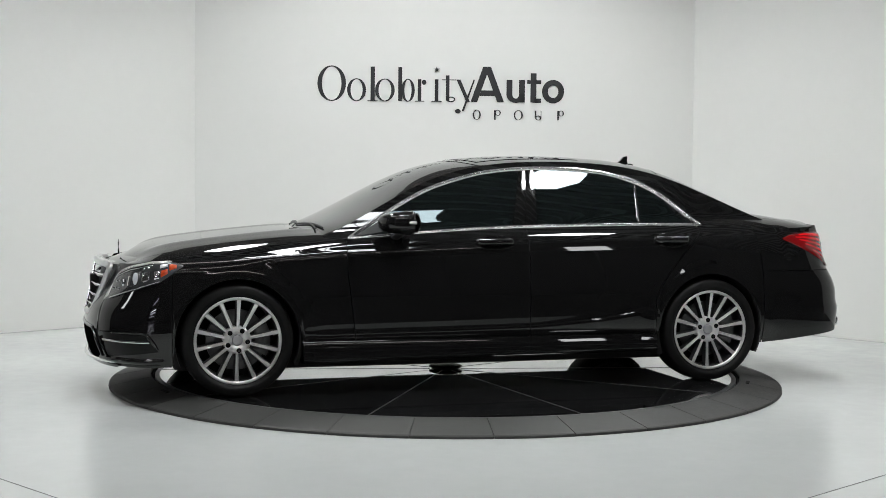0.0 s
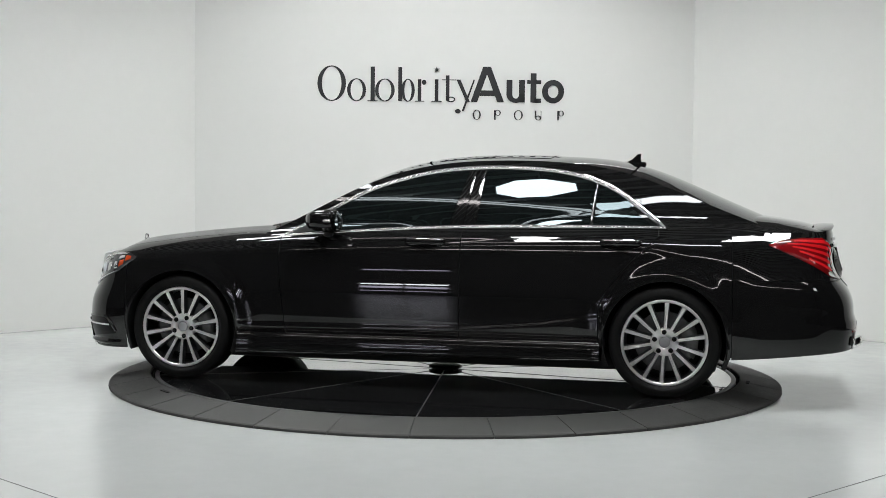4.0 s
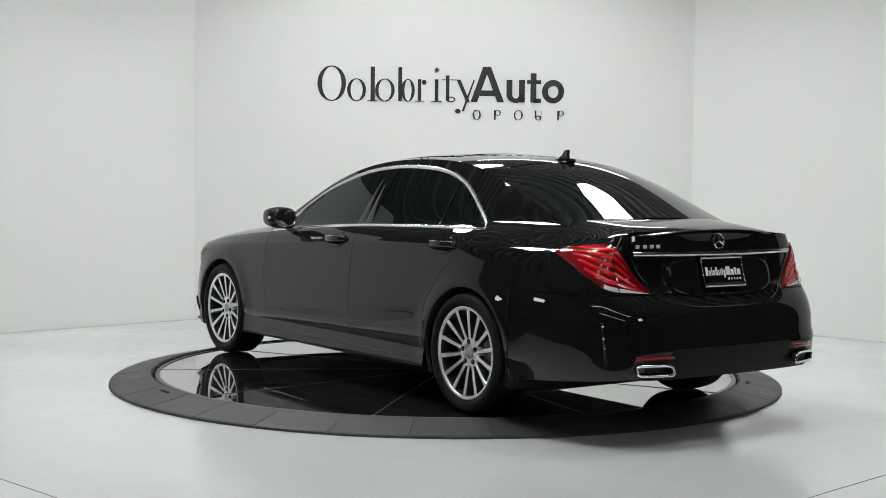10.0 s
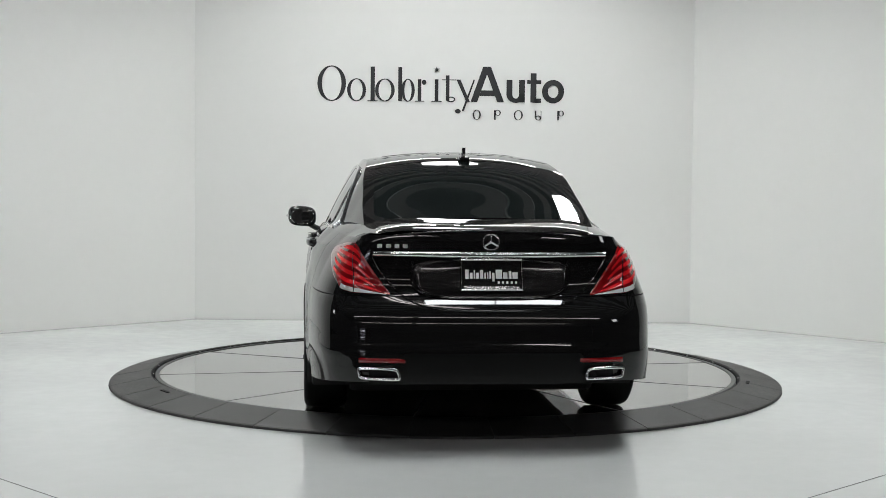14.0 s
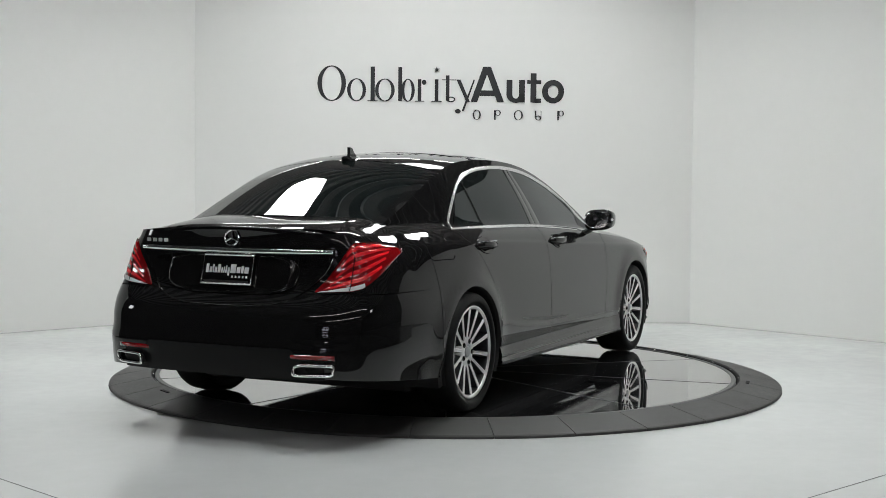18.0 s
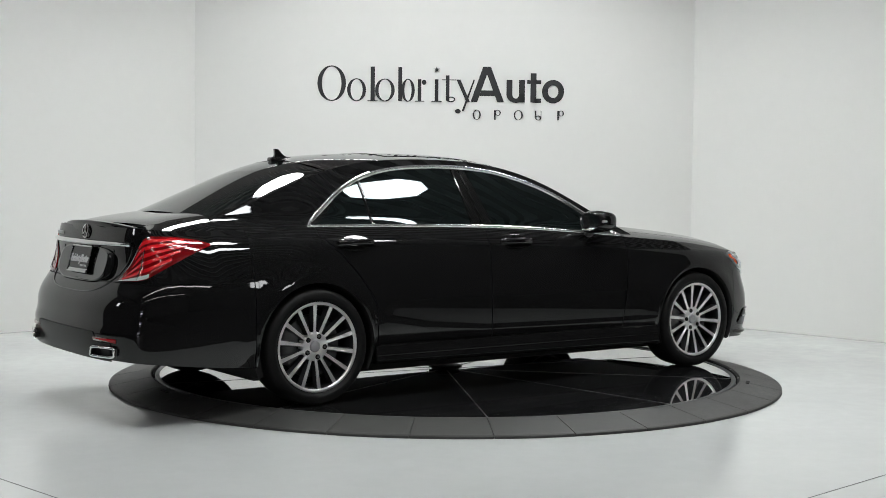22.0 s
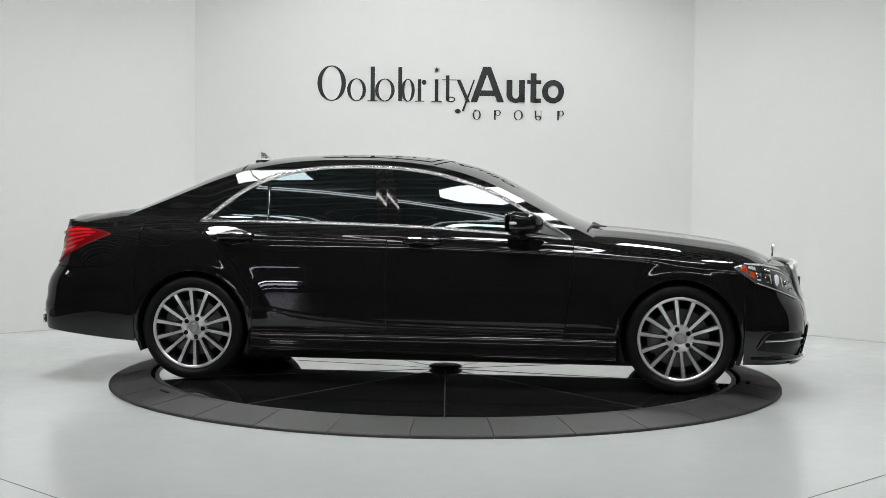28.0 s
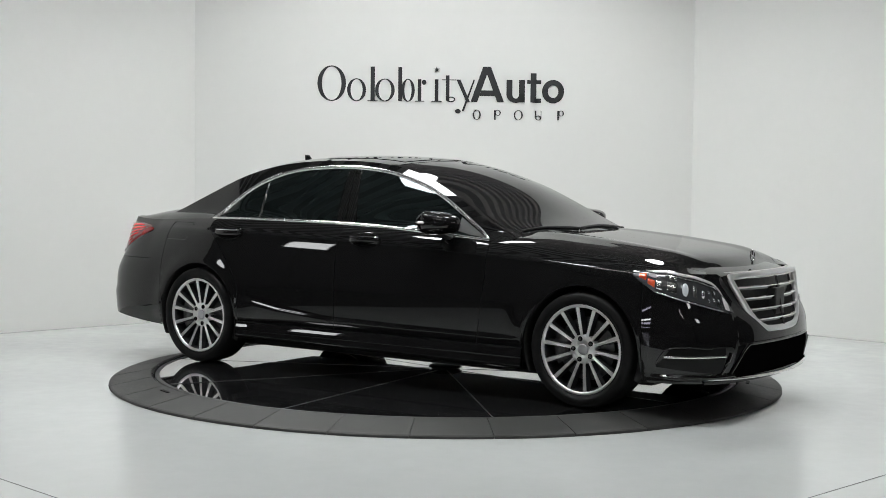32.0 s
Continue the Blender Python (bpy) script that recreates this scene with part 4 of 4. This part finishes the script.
def wheel(car):
    """One wheel, its outer face to +y, as a part with pieces of its own."""
    w = part("wheel", lathe_bm([(0.256, -0.10), (0.262, 0.092), (0.268, 0.098), (0.262, 0.104), (0.250, 0.100), (0.245, 0.085), (0.240, -0.09), (0.256, -0.10)], 72), M_RIM_DARK, car, "multi-spoke bright alloy wheel", True)
    part("rim_edge", lathe_bm([(0.263, 0.094), (0.2705, 0.100), (0.264, 0.1065), (0.252, 0.1045), (0.2475, 0.096)], 72), M_RIM, w, "bright machined rim edge", True)
    part("tyre", lathe_bm([(0.262, -0.115), (0.30, -0.128), (0.325, -0.122), (0.340, -0.10), (0.346, -0.04), (0.3465, 0.04), (0.340, 0.092), (0.332, 0.108),
                           (0.318, 0.116), (0.300, 0.119), (0.285, 0.116), (0.283, 0.112), (0.272, 0.108), (0.262, 0.100)], 72), M_TYRE, w, "black low-profile tyre", True)
    # spokes
    n = 14
    rows = []
    for i in range(9):
        f = i / 8
        r = 0.048 + (0.252 - 0.048) * f
        h = 0.0088 - 0.0012 * math.sin(f * math.pi) + 0.0030 * f
        y = 0.066 + 0.030 * f**0.8
        g = 0.0035 * math.sin(min(1, f * 1.25) * math.pi)
        rows.append([(r, y - 0.045, -h * 1.7), (r, y - 0.004, -h * 1.12), (r, y, -h * 0.95), (r, y, -h * 0.34), (r, y - g, 0), (r, y, h * 0.34), (r, y, h * 0.95), (r, y - 0.004, h * 1.12), (r, y - 0.045, h * 1.7)])
    bm = grid_bm(rows)
    bmesh.ops.recalc_face_normals(bm, faces=bm.faces)
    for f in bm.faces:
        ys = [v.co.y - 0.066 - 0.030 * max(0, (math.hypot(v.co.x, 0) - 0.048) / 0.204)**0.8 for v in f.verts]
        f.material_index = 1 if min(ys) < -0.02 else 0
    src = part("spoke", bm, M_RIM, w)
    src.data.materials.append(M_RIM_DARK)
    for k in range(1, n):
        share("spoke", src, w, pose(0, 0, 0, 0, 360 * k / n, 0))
    part("hub", lathe_bm([(0.0, 0.066), (0.036, 0.066), (0.039, 0.0735), (0.076, 0.0735), (0.086, 0.069), (0.089, 0.02)], 40), M_RIM, w, "", True)
    part("hub_cap", lathe_bm([(0.0, 0.079), (0.026, 0.078), (0.032, 0.075), (0.034, 0.066)], 32), M_CAP, w, "round metal hub cap", True)
    bm = lathe_bm([(0.0, 0.081), (0.009, 0.081), (0.0105, 0.076), (0.0150, 0.0765), (0.0165, 0.070)], 12)
    bolt = part("wheel_bolt", bm, M_GLOSSBLACK, w)
    bolt.matrix_basis = Matrix.Translation((0.063, 0, 0))
    for k in range(1, 5):
        a = 2 * math.pi * k / 5
        share("wheel_bolt", bolt, w, Matrix.Translation((0.063 * math.cos(a), 0, 0.063 * math.sin(a))))
    part("brake_disc", lathe_bm([(0.07, 0.025), (0.185, 0.025), (0.187, 0.0), (0.07, 0.0)], 48), M_BRAKE, w, "ventilated steel brake disc")
    part("wheel_back", lathe_bm([(0.0, -0.06), (0.244, -0.075)], 40), M_DARK, w)
    bm = bmesh.new()
    rows = []
    for k in range(9):
        a = radians(150 + 60 * k / 8)
        rows.append([(r * math.cos(a), y, r * math.sin(a)) for r, y in ((0.115, 0.03), (0.115, 0.05), (0.16, 0.055), (0.205, 0.05), (0.205, 0.01))])
    part("brake_caliper", grid_bm(rows, bm), M_CALIPER, w, "grey brake caliper", True)
    return w


def patch(name, pts_u, lo, hi, side, mat, parent, out=0.004, rows=8, label="", edge=0.15):
    """A lens that lies on the skin between two height lines, given station by station."""
    grid = []
    for k, u in enumerate(pts_u):
        f = k / (len(pts_u) - 1)
        a, b = lo(f), hi(f)
        line = []
        for j in range(rows + 1):
            h = j / rows
            p = flank(u, a + (b - a) * h, out * (1 if 0 < k < len(pts_u) - 1 and 0 < j < rows else edge))
            line.append((p.x, p.y * side, p.z))
        grid.append(line)
    return part(name, grid_bm(grid, flip=(side < 0)), mat, parent, label, True)


def front_end(car, wrap):
    # grille: chrome frame, louvres, blade
    def gp(y, z, out=0.0):
        """A point of the slightly bowed, leaning grille face."""
        return Vector((2.440 - 0.19 * (z - 0.47) - 0.29 * y * y + out, y, z))

    def half(z):
        return interp(z, [(0.475, 0.22), (0.49, 0.27), (0.52, 0.325), (0.58, 0.385), (0.68, 0.452), (0.76, 0.50), (0.785, 0.505)])
    loop = []
    zs = np.linspace(0.475, 0.785, 18)
    for z in zs:
        loop.append(gp(half(z), z, 0.012))
    for k in range(1, 12):
        f = k / 12
        y = 0.505 * (1 - 2 * f)
        loop.append(gp(y, 0.785 + 0.012 * (1 - (y / 0.505)**2), 0.012))
    for z in zs[::-1]:
        loop.append(gp(-half(z), z, 0.012))
    for k in range(1, 12):
        f = k / 12
        y = -0.22 * (1 - 2 * f)
        loop.append(gp(y, 0.475 - 0.008 * (1 - (y / 0.22)**2), 0.012))
    g = part("grille_frame", tube_bm(loop, 0.020, 10, closed=True, flat=0.9), M_FRAME, car, "broad chrome frame of the radiator grille", True)
    rows = [[gp(half(z) * q, z, -0.03) for q in np.linspace(-1, 1, 15)] for z in np.linspace(0.475, 0.79, 12)]
    crown = [[gp(y, 0.772, 0.016), gp(y, 0.782, 0.024), gp(y, 0.800, 0.014), gp(y, 0.812, -0.025)] for y in np.linspace(-0.50, 0.50, 25)]
    part("grille_crown", grid_bm(crown), M_SATIN, g, "broad satin crown of the grille", True)
    part("grille_back", grid_bm(rows), M_PLASTIC, g, "black mesh behind the bars")
    for z in (0.525, 0.588, 0.652, 0.715):
        w = half(z) - 0.015
        pts = [gp(w * q, z, 0.006) for q in np.linspace(-1, 1, 17)]
        b = part("louvre", tube_bm(pts, 0.013, 8, flat=1.0), M_GLOSSBLACK, g)
        part("louvre_edge", tube_bm([p + Vector((0.012, 0, 0.006)) for p in pts], 0.005, 6), M_CHROME, b, "chrome edge")
    part("grille_blade", tube_bm([gp(0, z, 0.018) for z in np.linspace(0.478, 0.775, 8)], 0.007, 8, flat=0.8), M_CHROME, g, "upright chrome blade")
    part("sensor_plate", box_bm((2.375, -0.070, 0.545), (2.432, 0.070, 0.705), 0.008), M_PLASTIC, g, "flat dark sensor cover")
    # star ornament on the bonnet
    o = part("bonnet_ornament", tube_bm([(2.25, 0.033 * math.cos(a), 0.891 + 0.033 * math.sin(a)) for a in np.linspace(0, 2 * math.pi, 25)[:-1]], 0.0035, 6, closed=True), M_CHROME, car, "standing chrome ring ornament")
    part("ornament_stem", tube_bm([(2.25, 0, 0.835), (2.25, 0, 0.860)], 0.006, 8), M_CHROME, o)
    for a in (90, 210, 330):
        part("ornament_spoke", tube_bm([(2.25, 0, 0.891), (2.25, 0.032 * math.cos(radians(a)), 0.891 + 0.032 * math.sin(radians(a)))], 0.0035, 6), M_CHROME, o)
    # lower intake and splitter
    def mouth(z):
        return interp(z, [(0.206, 0.585), (0.25, 0.572), (0.32, 0.535), (0.37, 0.505), (0.40, 0.46)])
    rows = []
    for z in np.linspace(0.210, 0.400, 9):
        rows.append([Vector((skin_x(mouth(z) * q, z, True, 0.004), mouth(z) * q, z)) for q in np.linspace(-1, 1, 27)])
    # sheet lies on the skin; its black colour imitates the opening's depth
    intake = part("lower_intake", grid_bm(rows), M_INTAKE, car, "flush matt black mesh intake, the opening's shade in its colour", True)
    up = np.linspace(0.212, 0.400, 10)
    rim = [(-mouth(z), z) for z in up] + [(0.46 * q, 0.402) for q in np.linspace(-0.95, 0.95, 19)] + [(mouth(z), z) for z in up[::-1]] + [(0.58 * q, 0.209) for q in np.linspace(0.95, -0.95, 19)]
    part("intake_rim", tube_bm([(skin_x(y, z, True, 0.002), y, z) for y, z in rim], 0.010, 8, closed=True), M_PAINT, intake, "gloss black rim")
    rows = []
    for y in np.linspace(-0.76, 0.76, 41):
        x, z = skin_x(y, 0.21, True), 0.198 + 0.022 * abs(y)
        o = 0.030 * (1 - (abs(y) / 0.76)**6)
        rows.append([(x - 0.03, y, z + 0.010), (x + o * 0.6, y, z + 0.010), (x + o, y, z + 0.004), (x + o, y, z - 0.006), (x + o * 0.6, y, z - 0.010), (x - 0.03, y, z - 0.010)])
    part("splitter", grid_bm(rows, flip=True), M_SATIN, car, "slim silver splitter under the nose", True)
    for side in (1, -1):
        pts = [Vector((skin_x(y, z, True, 0.008), y * side, z)) for y, z in ((0.61, 0.36), (0.625, 0.31), (0.64, 0.27), (0.655, 0.24))]
        part("corner_blade", tube_bm(pts, 0.008, 6), M_GLOSSBLACK, car, "gloss black blade at the intake's edge")
    for side in (1, -1):
        us = list(np.linspace(u_of_x(2.105), u_of_x(2.368), 14))
        pts = [flank(u, 0.345, 0.006) for u in us]
        part("bumper_trim", tube_bm([(p.x, p.y * side, p.z) for p in pts], 0.007, 6), M_SATIN, car, "bright strip in the bumper corner")
        us = list(np.linspace(u_of_x(2.06), u_of_x(2.368), 18))
        patch("corner_intake", us, lambda f: 0.236 + 0.05 * (1 - f), lambda f: 0.30 + 0.092 * smooth_step(f / 0.22), side, M_INSERT, car, 0.002, 6, "black corner intake")
        lip = [flank(us[int(f * 17)], z, 0.004) for f, z in ((0.0, 0.300), (0.10, 0.345), (0.22, 0.392), (0.5, 0.398), (0.8, 0.392))]
        part("intake_lip", tube_bm([(p.x, p.y * side, p.z) for p in curve_through(lip, 25)], 0.006, 6), M_PAINT, car, "", True)
        wing = []
        for u in np.linspace(u_of_x(1.99), u_of_x(2.40), 20):
            o = 0.022 * smooth_step((plan_at(u)[0].x - 1.99) / 0.15)
            wing.append([(flank(u, zz, oo).x, flank(u, zz, oo).y * side, zz) for zz, oo in ((0.245, 0.001), (0.236, o * 0.5), (0.229, o), (0.221, o), (0.205, 0.001))])
        part("bumper_wing", grid_bm(wing, flip=(side < 0)), M_PAINT, car, "", True)
        # headlamp
        us = list(np.linspace(u_of_x(1.91), u_of_x(2.405), 26))
        def lo(f):
            return interp(f, [(0, 0.798), (0.2, 0.705), (0.45, 0.655), (0.75, 0.605), (0.93, 0.580), (1, 0.582)])
        def hi(f):
            return interp(f, [(0, 0.810), (0.1, 0.832), (0.3, 0.830), (0.6, 0.800), (0.82, 0.760), (0.93, 0.68), (1, 0.592)])
        lamp = patch("headlamp", us, lo, hi, side, M_LAMP_DARK, car, 0.006, 10, "clear headlamp with an amber marker")
        def piece(name, f0, f1, h0, h1, mat, out, label="", n=8):
            pu = [us[0] + (us[-1] - us[0]) * (f0 + (f1 - f0) * i / n) for i in range(n + 1)]
            def a(f):
                x = f0 + (f1 - f0) * f
                return lo(x) + (hi(x) - lo(x)) * h0
            def b(f):
                x = f0 + (f1 - f0) * f
                return lo(x) + (hi(x) - lo(x)) * h1
            return patch(name, pu, a, b, side, mat, lamp, out, 4, label)
        piece("amber_marker", 0.05, 0.125, 0.28, 0.84, M_AMBER, 0.010, "amber side marker")
        piece("amber_marker", 0.13, 0.20, 0.16, 0.60, M_AMBER, 0.010, "amber side marker")
        piece("marker_reflector", 0.13, 0.21, 0.63, 0.85, M_LAMP_WHITE, 0.011, "clear bright reflector")
        piece("marker_reflector", 0.205, 0.26, 0.14, 0.60, M_LAMP_CHROME, 0.011, "clear bright reflector")
        piece("light_strip", 0.10, 0.93, 0.87, 0.985, M_LAMP_WHITE, 0.011, "pale light strip along the top", 18)
        piece("light_strip", 0.895, 0.955, 0.08, 0.9, M_LAMP_WHITE, 0.011, "pale light strip down the inner edge")
        piece("bezel", 0.20, 0.88, 0.02, 0.07, M_LAMP_CHROME, 0.010, "bright lower bezel", 14)
        piece("bezel", 0.26, 0.86, 0.79, 0.84, M_LAMP_CHROME, 0.010, "bright upper bezel", 14)
        piece("reflector", 0.29, 0.40, 0.14, 0.66, M_SATIN, 0.009, "", 6)
        piece("reflector", 0.54, 0.60, 0.16, 0.70, M_SATIN, 0.009, "", 4)
        for f, h in ((0.31, 0.68), (0.36, 0.68), (0.71, 0.22), (0.72, 0.52), (0.77, 0.30), (0.79, 0.56), (0.83, 0.36)):
            piece("reflector", f, f + 0.03, h, h + 0.12, M_LAMP_CHROME, 0.011, "", 3)
        for k in range(14):
            f = 0.16 + 0.052 * k
            piece("diode", f, f + 0.018, 0.88, 0.975, M_LAMP_CHROME, 0.013, "", 2)
        for f, h, r in ((0.47, 0.42, 0.040), (0.66, 0.42, 0.026)):
            c = flank(us[0] + (us[-1] - us[0]) * f, lo(f) + (hi(f) - lo(f)) * h, 0.004)
            bm = bmesh.new()
            bmesh.ops.create_uvsphere(bm, u_segments=16, v_segments=10, radius=r, matrix=Matrix.Translation((c.x, c.y * side, c.z)) @ Matrix.Diagonal((0.5, 0.5, 1, 1)))
            part("lens", bm, M_PROJECTOR if r > 0.03 else M_LAMP_CHROME, lamp, "round projector lens", True)


def rear_end(car, wrap):
    # lamps
    for side in (1, -1):
        u0, u1 = 0.53, u_of_x(-2.215)
        us = list(np.linspace(u0, u1, 30))
        def lo(f):
            return interp(f, [(0, 0.745), (0.33, 0.752), (0.44, 0.765), (0.58, 0.815), (0.8, 0.89), (1, 0.948)])
        def hi(f):
            return interp(f, [(0, 0.752), (0.12, 0.84), (0.24, 0.93), (0.33, 0.982), (0.45, 1.000), (0.7, 0.998), (0.9, 0.980), (1, 0.958)])
        lamp = patch("tail_lamp", us, lo, hi, side, M_RED, car, 0.008, 12, "red tail lamp with ribbed lens")
        def piece(name, f0, f1, h0, h1, mat, out, label="", n=14):
            pu = [us[0] + (us[-1] - us[0]) * (f0 + (f1 - f0) * i / n) for i in range(n + 1)]
            def a(f):
                x = f0 + (f1 - f0) * f
                return lo(x) + (hi(x) - lo(x)) * h0
            def b(f):
                x = f0 + (f1 - f0) * f
                return lo(x) + (hi(x) - lo(x)) * h1
            return patch(name, pu, a, b, side, mat, lamp, out, 4, label, 0.93)
        for h, f0, f1 in ((0.17, 0.07, 0.66), (0.35, 0.12, 0.74), (0.53, 0.17, 0.80), (0.70, 0.22, 0.84), (0.85, 0.28, 0.78)):
            piece("lens_rib", f0, f1, h, h + 0.09, M_RED_DEEP, 0.0105)
        gap = [flank(us[0] + (us[-1] - us[0]) * f, lo(f) + (hi(f) - lo(f)) * h, 0.0095) for f, h in ((0.31, 0.02), (0.35, 0.35), (0.385, 0.7), (0.41, 0.98))]
        part("lamp_split", tube_bm([(p.x, p.y * side, p.z) for p in curve_through(gap, 13)], 0.0025, 6), M_GLOSSBLACK, lamp, "dark gap between the lamp's two halves")
        piece("reversing_strip", 0.03, 0.46, 0.02, 0.11, M_LAMP_WHITE, 0.013, "pale strip along the foot of the lamp")

    def face(y, z, out=0.0):
        """A point on the boot lid's rear face."""
        return Vector((skin_x(y, z, False) - out, y, z))
    # bright strip over the plate
    rows = []
    for y in np.linspace(-0.60, 0.60, 41):
        f = abs(y) / 0.60
        rows.append([face(y, 0.928 + 0.010 * f, 0.004), face(y, 0.930 + 0.010 * f, 0.020), face(y, 0.958, 0.024), face(y, 0.962, 0.004)])
    part("boot_strip", grid_bm(rows, flip=True), M_CHROME, car, "broad chrome strip across the boot lid", True)
    # plate recess
    rim = []
    for k in range(48):
        a = 2 * math.pi * k / 48
        c, s = math.cos(a), math.sin(a)
        y = 0.41 * (abs(c)**0.45) * (1 if c > 0 else -1) * (1 - 0.10 * (s < 0) * abs(s))
        z = 0.825 + 0.10 * (abs(s)**0.5) * (1 if s > 0 else -1)
        rim.append((y, z))
    px = face(0, 0.845).x - 0.034
    def floor_of(y, z, f):
        """The flat bottom of the recess, leaning back like the plate."""
        z = 0.825 + (z - 0.825) * f
        return Vector((px + 0.010 + 0.268 * (z - 0.845), y * f, z))
    bm = bmesh.new()
    ring = rim + rim[:1]
    rows = [[face(y, z, 0.004) for y, z in ring], [face(y * 0.995, 0.825 + (z - 0.825) * 0.985, 0.009) for y, z in ring], [face(y * 0.985, 0.825 + (z - 0.825) * 0.96, 0.007) for y, z in ring],
            [floor_of(y, z, 0.94) + Vector((-0.001, 0, 0)) for y, z in ring], [floor_of(y, z, 0.90) for y, z in ring], [floor_of(y, z, 0.5) for y, z in ring], [floor_of(0, 0.825, 0.5) for _ in ring]]
    grid_bm(rows, bm)
    bmesh.ops.remove_doubles(bm, verts=bm.verts, dist=1e-5)
    bmesh.ops.recalc_face_normals(bm, faces=bm.faces)
    part("plate_recess", bm, M_GLOSSBLACK, car, "", True)
    pl = part("dealer_plate", box_bm((px - 0.008, -0.152, 0.770), (px, 0.152, 0.920), 0.003), M_PLATE_BLACK, car, "black dealer plate with pale print in a chrome frame")
    fr = [(px - 0.010, y, z) for y, z in ((-0.155, 0.768), (0.155, 0.768), (0.155, 0.922), (-0.155, 0.922))]
    part("plate_frame", tube_bm(fr, 0.006, 6, closed=True), M_SATIN, pl, "slim chrome frame")
    x = px - 0.0095
    for y0, y1, z0, z1 in ((0.135, 0.118, 0.825, 0.872), (0.112, 0.098, 0.826, 0.856), (0.092, 0.085, 0.826, 0.870), (0.080, 0.066, 0.826, 0.856), (0.060, 0.044, 0.826, 0.870),
                           (0.038, 0.030, 0.826, 0.856), (0.024, 0.018, 0.826, 0.858), (0.012, 0.004, 0.826, 0.864), (-0.002, -0.014, 0.812, 0.856),
                           (-0.020, -0.052, 0.826, 0.872), (-0.058, -0.080, 0.826, 0.858), (-0.086, -0.100, 0.826, 0.866), (-0.106, -0.132, 0.826, 0.858)):
        part("print_bar", box_bm((x - 0.0012, min(y0, y1), z0), (x, max(y0, y1), z1)), M_WHITE, pl)
    for k in range(5):
        y = -0.030 - 0.022 * k
        part("print_bar", box_bm((x - 0.0012, y - 0.010, 0.800), (x, y, 0.812)), M_WHITE, pl)
    part("plate_foot", box_bm((x - 0.001, -0.14, 0.773), (x, 0.14, 0.787)), M_SATIN, pl)
    pl.matrix_basis = Matrix.Translation((px, 0, 0.845)) @ pose(0, 0, 0, 0, 15, 0) @ Matrix.Translation((-px, 0, -0.845))
    for side in (1, -1):
        seam = [face(y * side, z, 0.001) for y, z in ((0.60, 0.93), (0.555, 0.85), (0.49, 0.775), (0.42, 0.72), (0.33, 0.688), (0.2, 0.672), (0.0, 0.668))]
        part("boot_seam", tube_bm(curve_through(seam, 25), 0.0045, 6), M_GLOSSBLACK, car, "shut line of the boot lid")
        edge = [face(y * side, z, -0.003) for y, z in ((0.40, 0.915), (0.385, 0.86), (0.36, 0.80), (0.31, 0.755), (0.2, 0.738), (0.0, 0.734))]
        part("recess_edge", tube_bm(curve_through(edge, 21), 0.0075, 10), M_PAINT, car, "", True)
    # round emblem and model badge as plain shapes
    em = [face(0.041 * math.cos(a), 1.012 + 0.041 * math.sin(a), 0.010) for a in np.linspace(0, 2 * math.pi, 29)[:-1]]
    e = part("round_emblem", tube_bm(em, 0.005, 6, closed=True), M_CHROME, car, "round chrome emblem")
    for a in (90, 210, 330):
        c = face(0, 1.012, 0.011)
        part("emblem_spoke", tube_bm([c, face(0.038 * math.cos(radians(a)), 1.012 + 0.038 * math.sin(radians(a)), 0.010)], 0.0055, 6), M_CHROME, e)
    for k, y in enumerate((0.565, 0.520, 0.478, 0.436)):
        c = face(y, 0.988, 0.006)
        part("badge_bar", box_bm((c.x - 0.003, y - 0.012, 0.979), (c.x + 0.003, y + 0.012, 0.998), 0.003), M_BADGE, car, "small chrome badge block")
    # bumper details
    for side in (1, -1):
        us = list(np.linspace(0.435, 0.675, 12))
        patch("reflector", us, lambda f: 0.410, lambda f: 0.434, side, M_RED, car, 0.010, 4, "slim red reflector")
        def ex(y, z, out=0.0):
            p = flank(0.57, 0.36)
            return Vector((p.x - 0.052 + 0.30 * (abs(y) - 0.47) - out, y * side, z))
        loop = []
        for k in range(28):
            a = 2 * math.pi * k / 28
            c, s = math.cos(a), math.sin(a)
            y = 0.572 + 0.098 * (abs(c)**0.35) * (1 if c > 0 else -1) + 0.012 * s
            z = 0.358 + 0.026 * (abs(s)**0.4) * (1 if s > 0 else -1)
            loop.append(ex(y, z))
        t = part("exhaust_tip", tube_bm(loop, 0.0085, 8, closed=True), M_CHROME, car, "flat chrome exhaust tip", True)
        rows = [loop + loop[:1], [p + Vector((0.10, 0, 0)) for p in loop + loop[:1]]]
        bm = grid_bm(rows)
        bm.faces.new([bm.verts.new(p + Vector((0.025, 0, 0))) for p in loop])
        part("tip_inside", bm, M_DARK, t)
    rows = []
    for y in np.linspace(-0.62, 0.62, 51):
        zt = 0.462 if abs(y) < 0.44 else 0.462 - 0.056 * smooth_step((abs(y) - 0.44) / 0.05)
        rows.append([Vector((skin_x(y, z, False, 0.004), y, z)) for z in (zt, 0.5 * zt + 0.18, 0.36, 0.33, 0.305)])
    part("rear_diffuser", grid_bm(rows, flip=True), M_INSERT, car, "matt black lower bumper insert", True)


sedan = build_car()


def motions():
    walk(table, [(t, pose(0, 0, 0, 0, 0, a)) for t, a in TURN])
    rows = []
    for t, a in TURN:
        m = pose(0, 0, 0, 0, 0, a) @ Matrix.Translation((CAR_OFF[0], CAR_OFF[1], 0.0))
        rows.append((t, m))
    walk(sedan, rows)


motions()
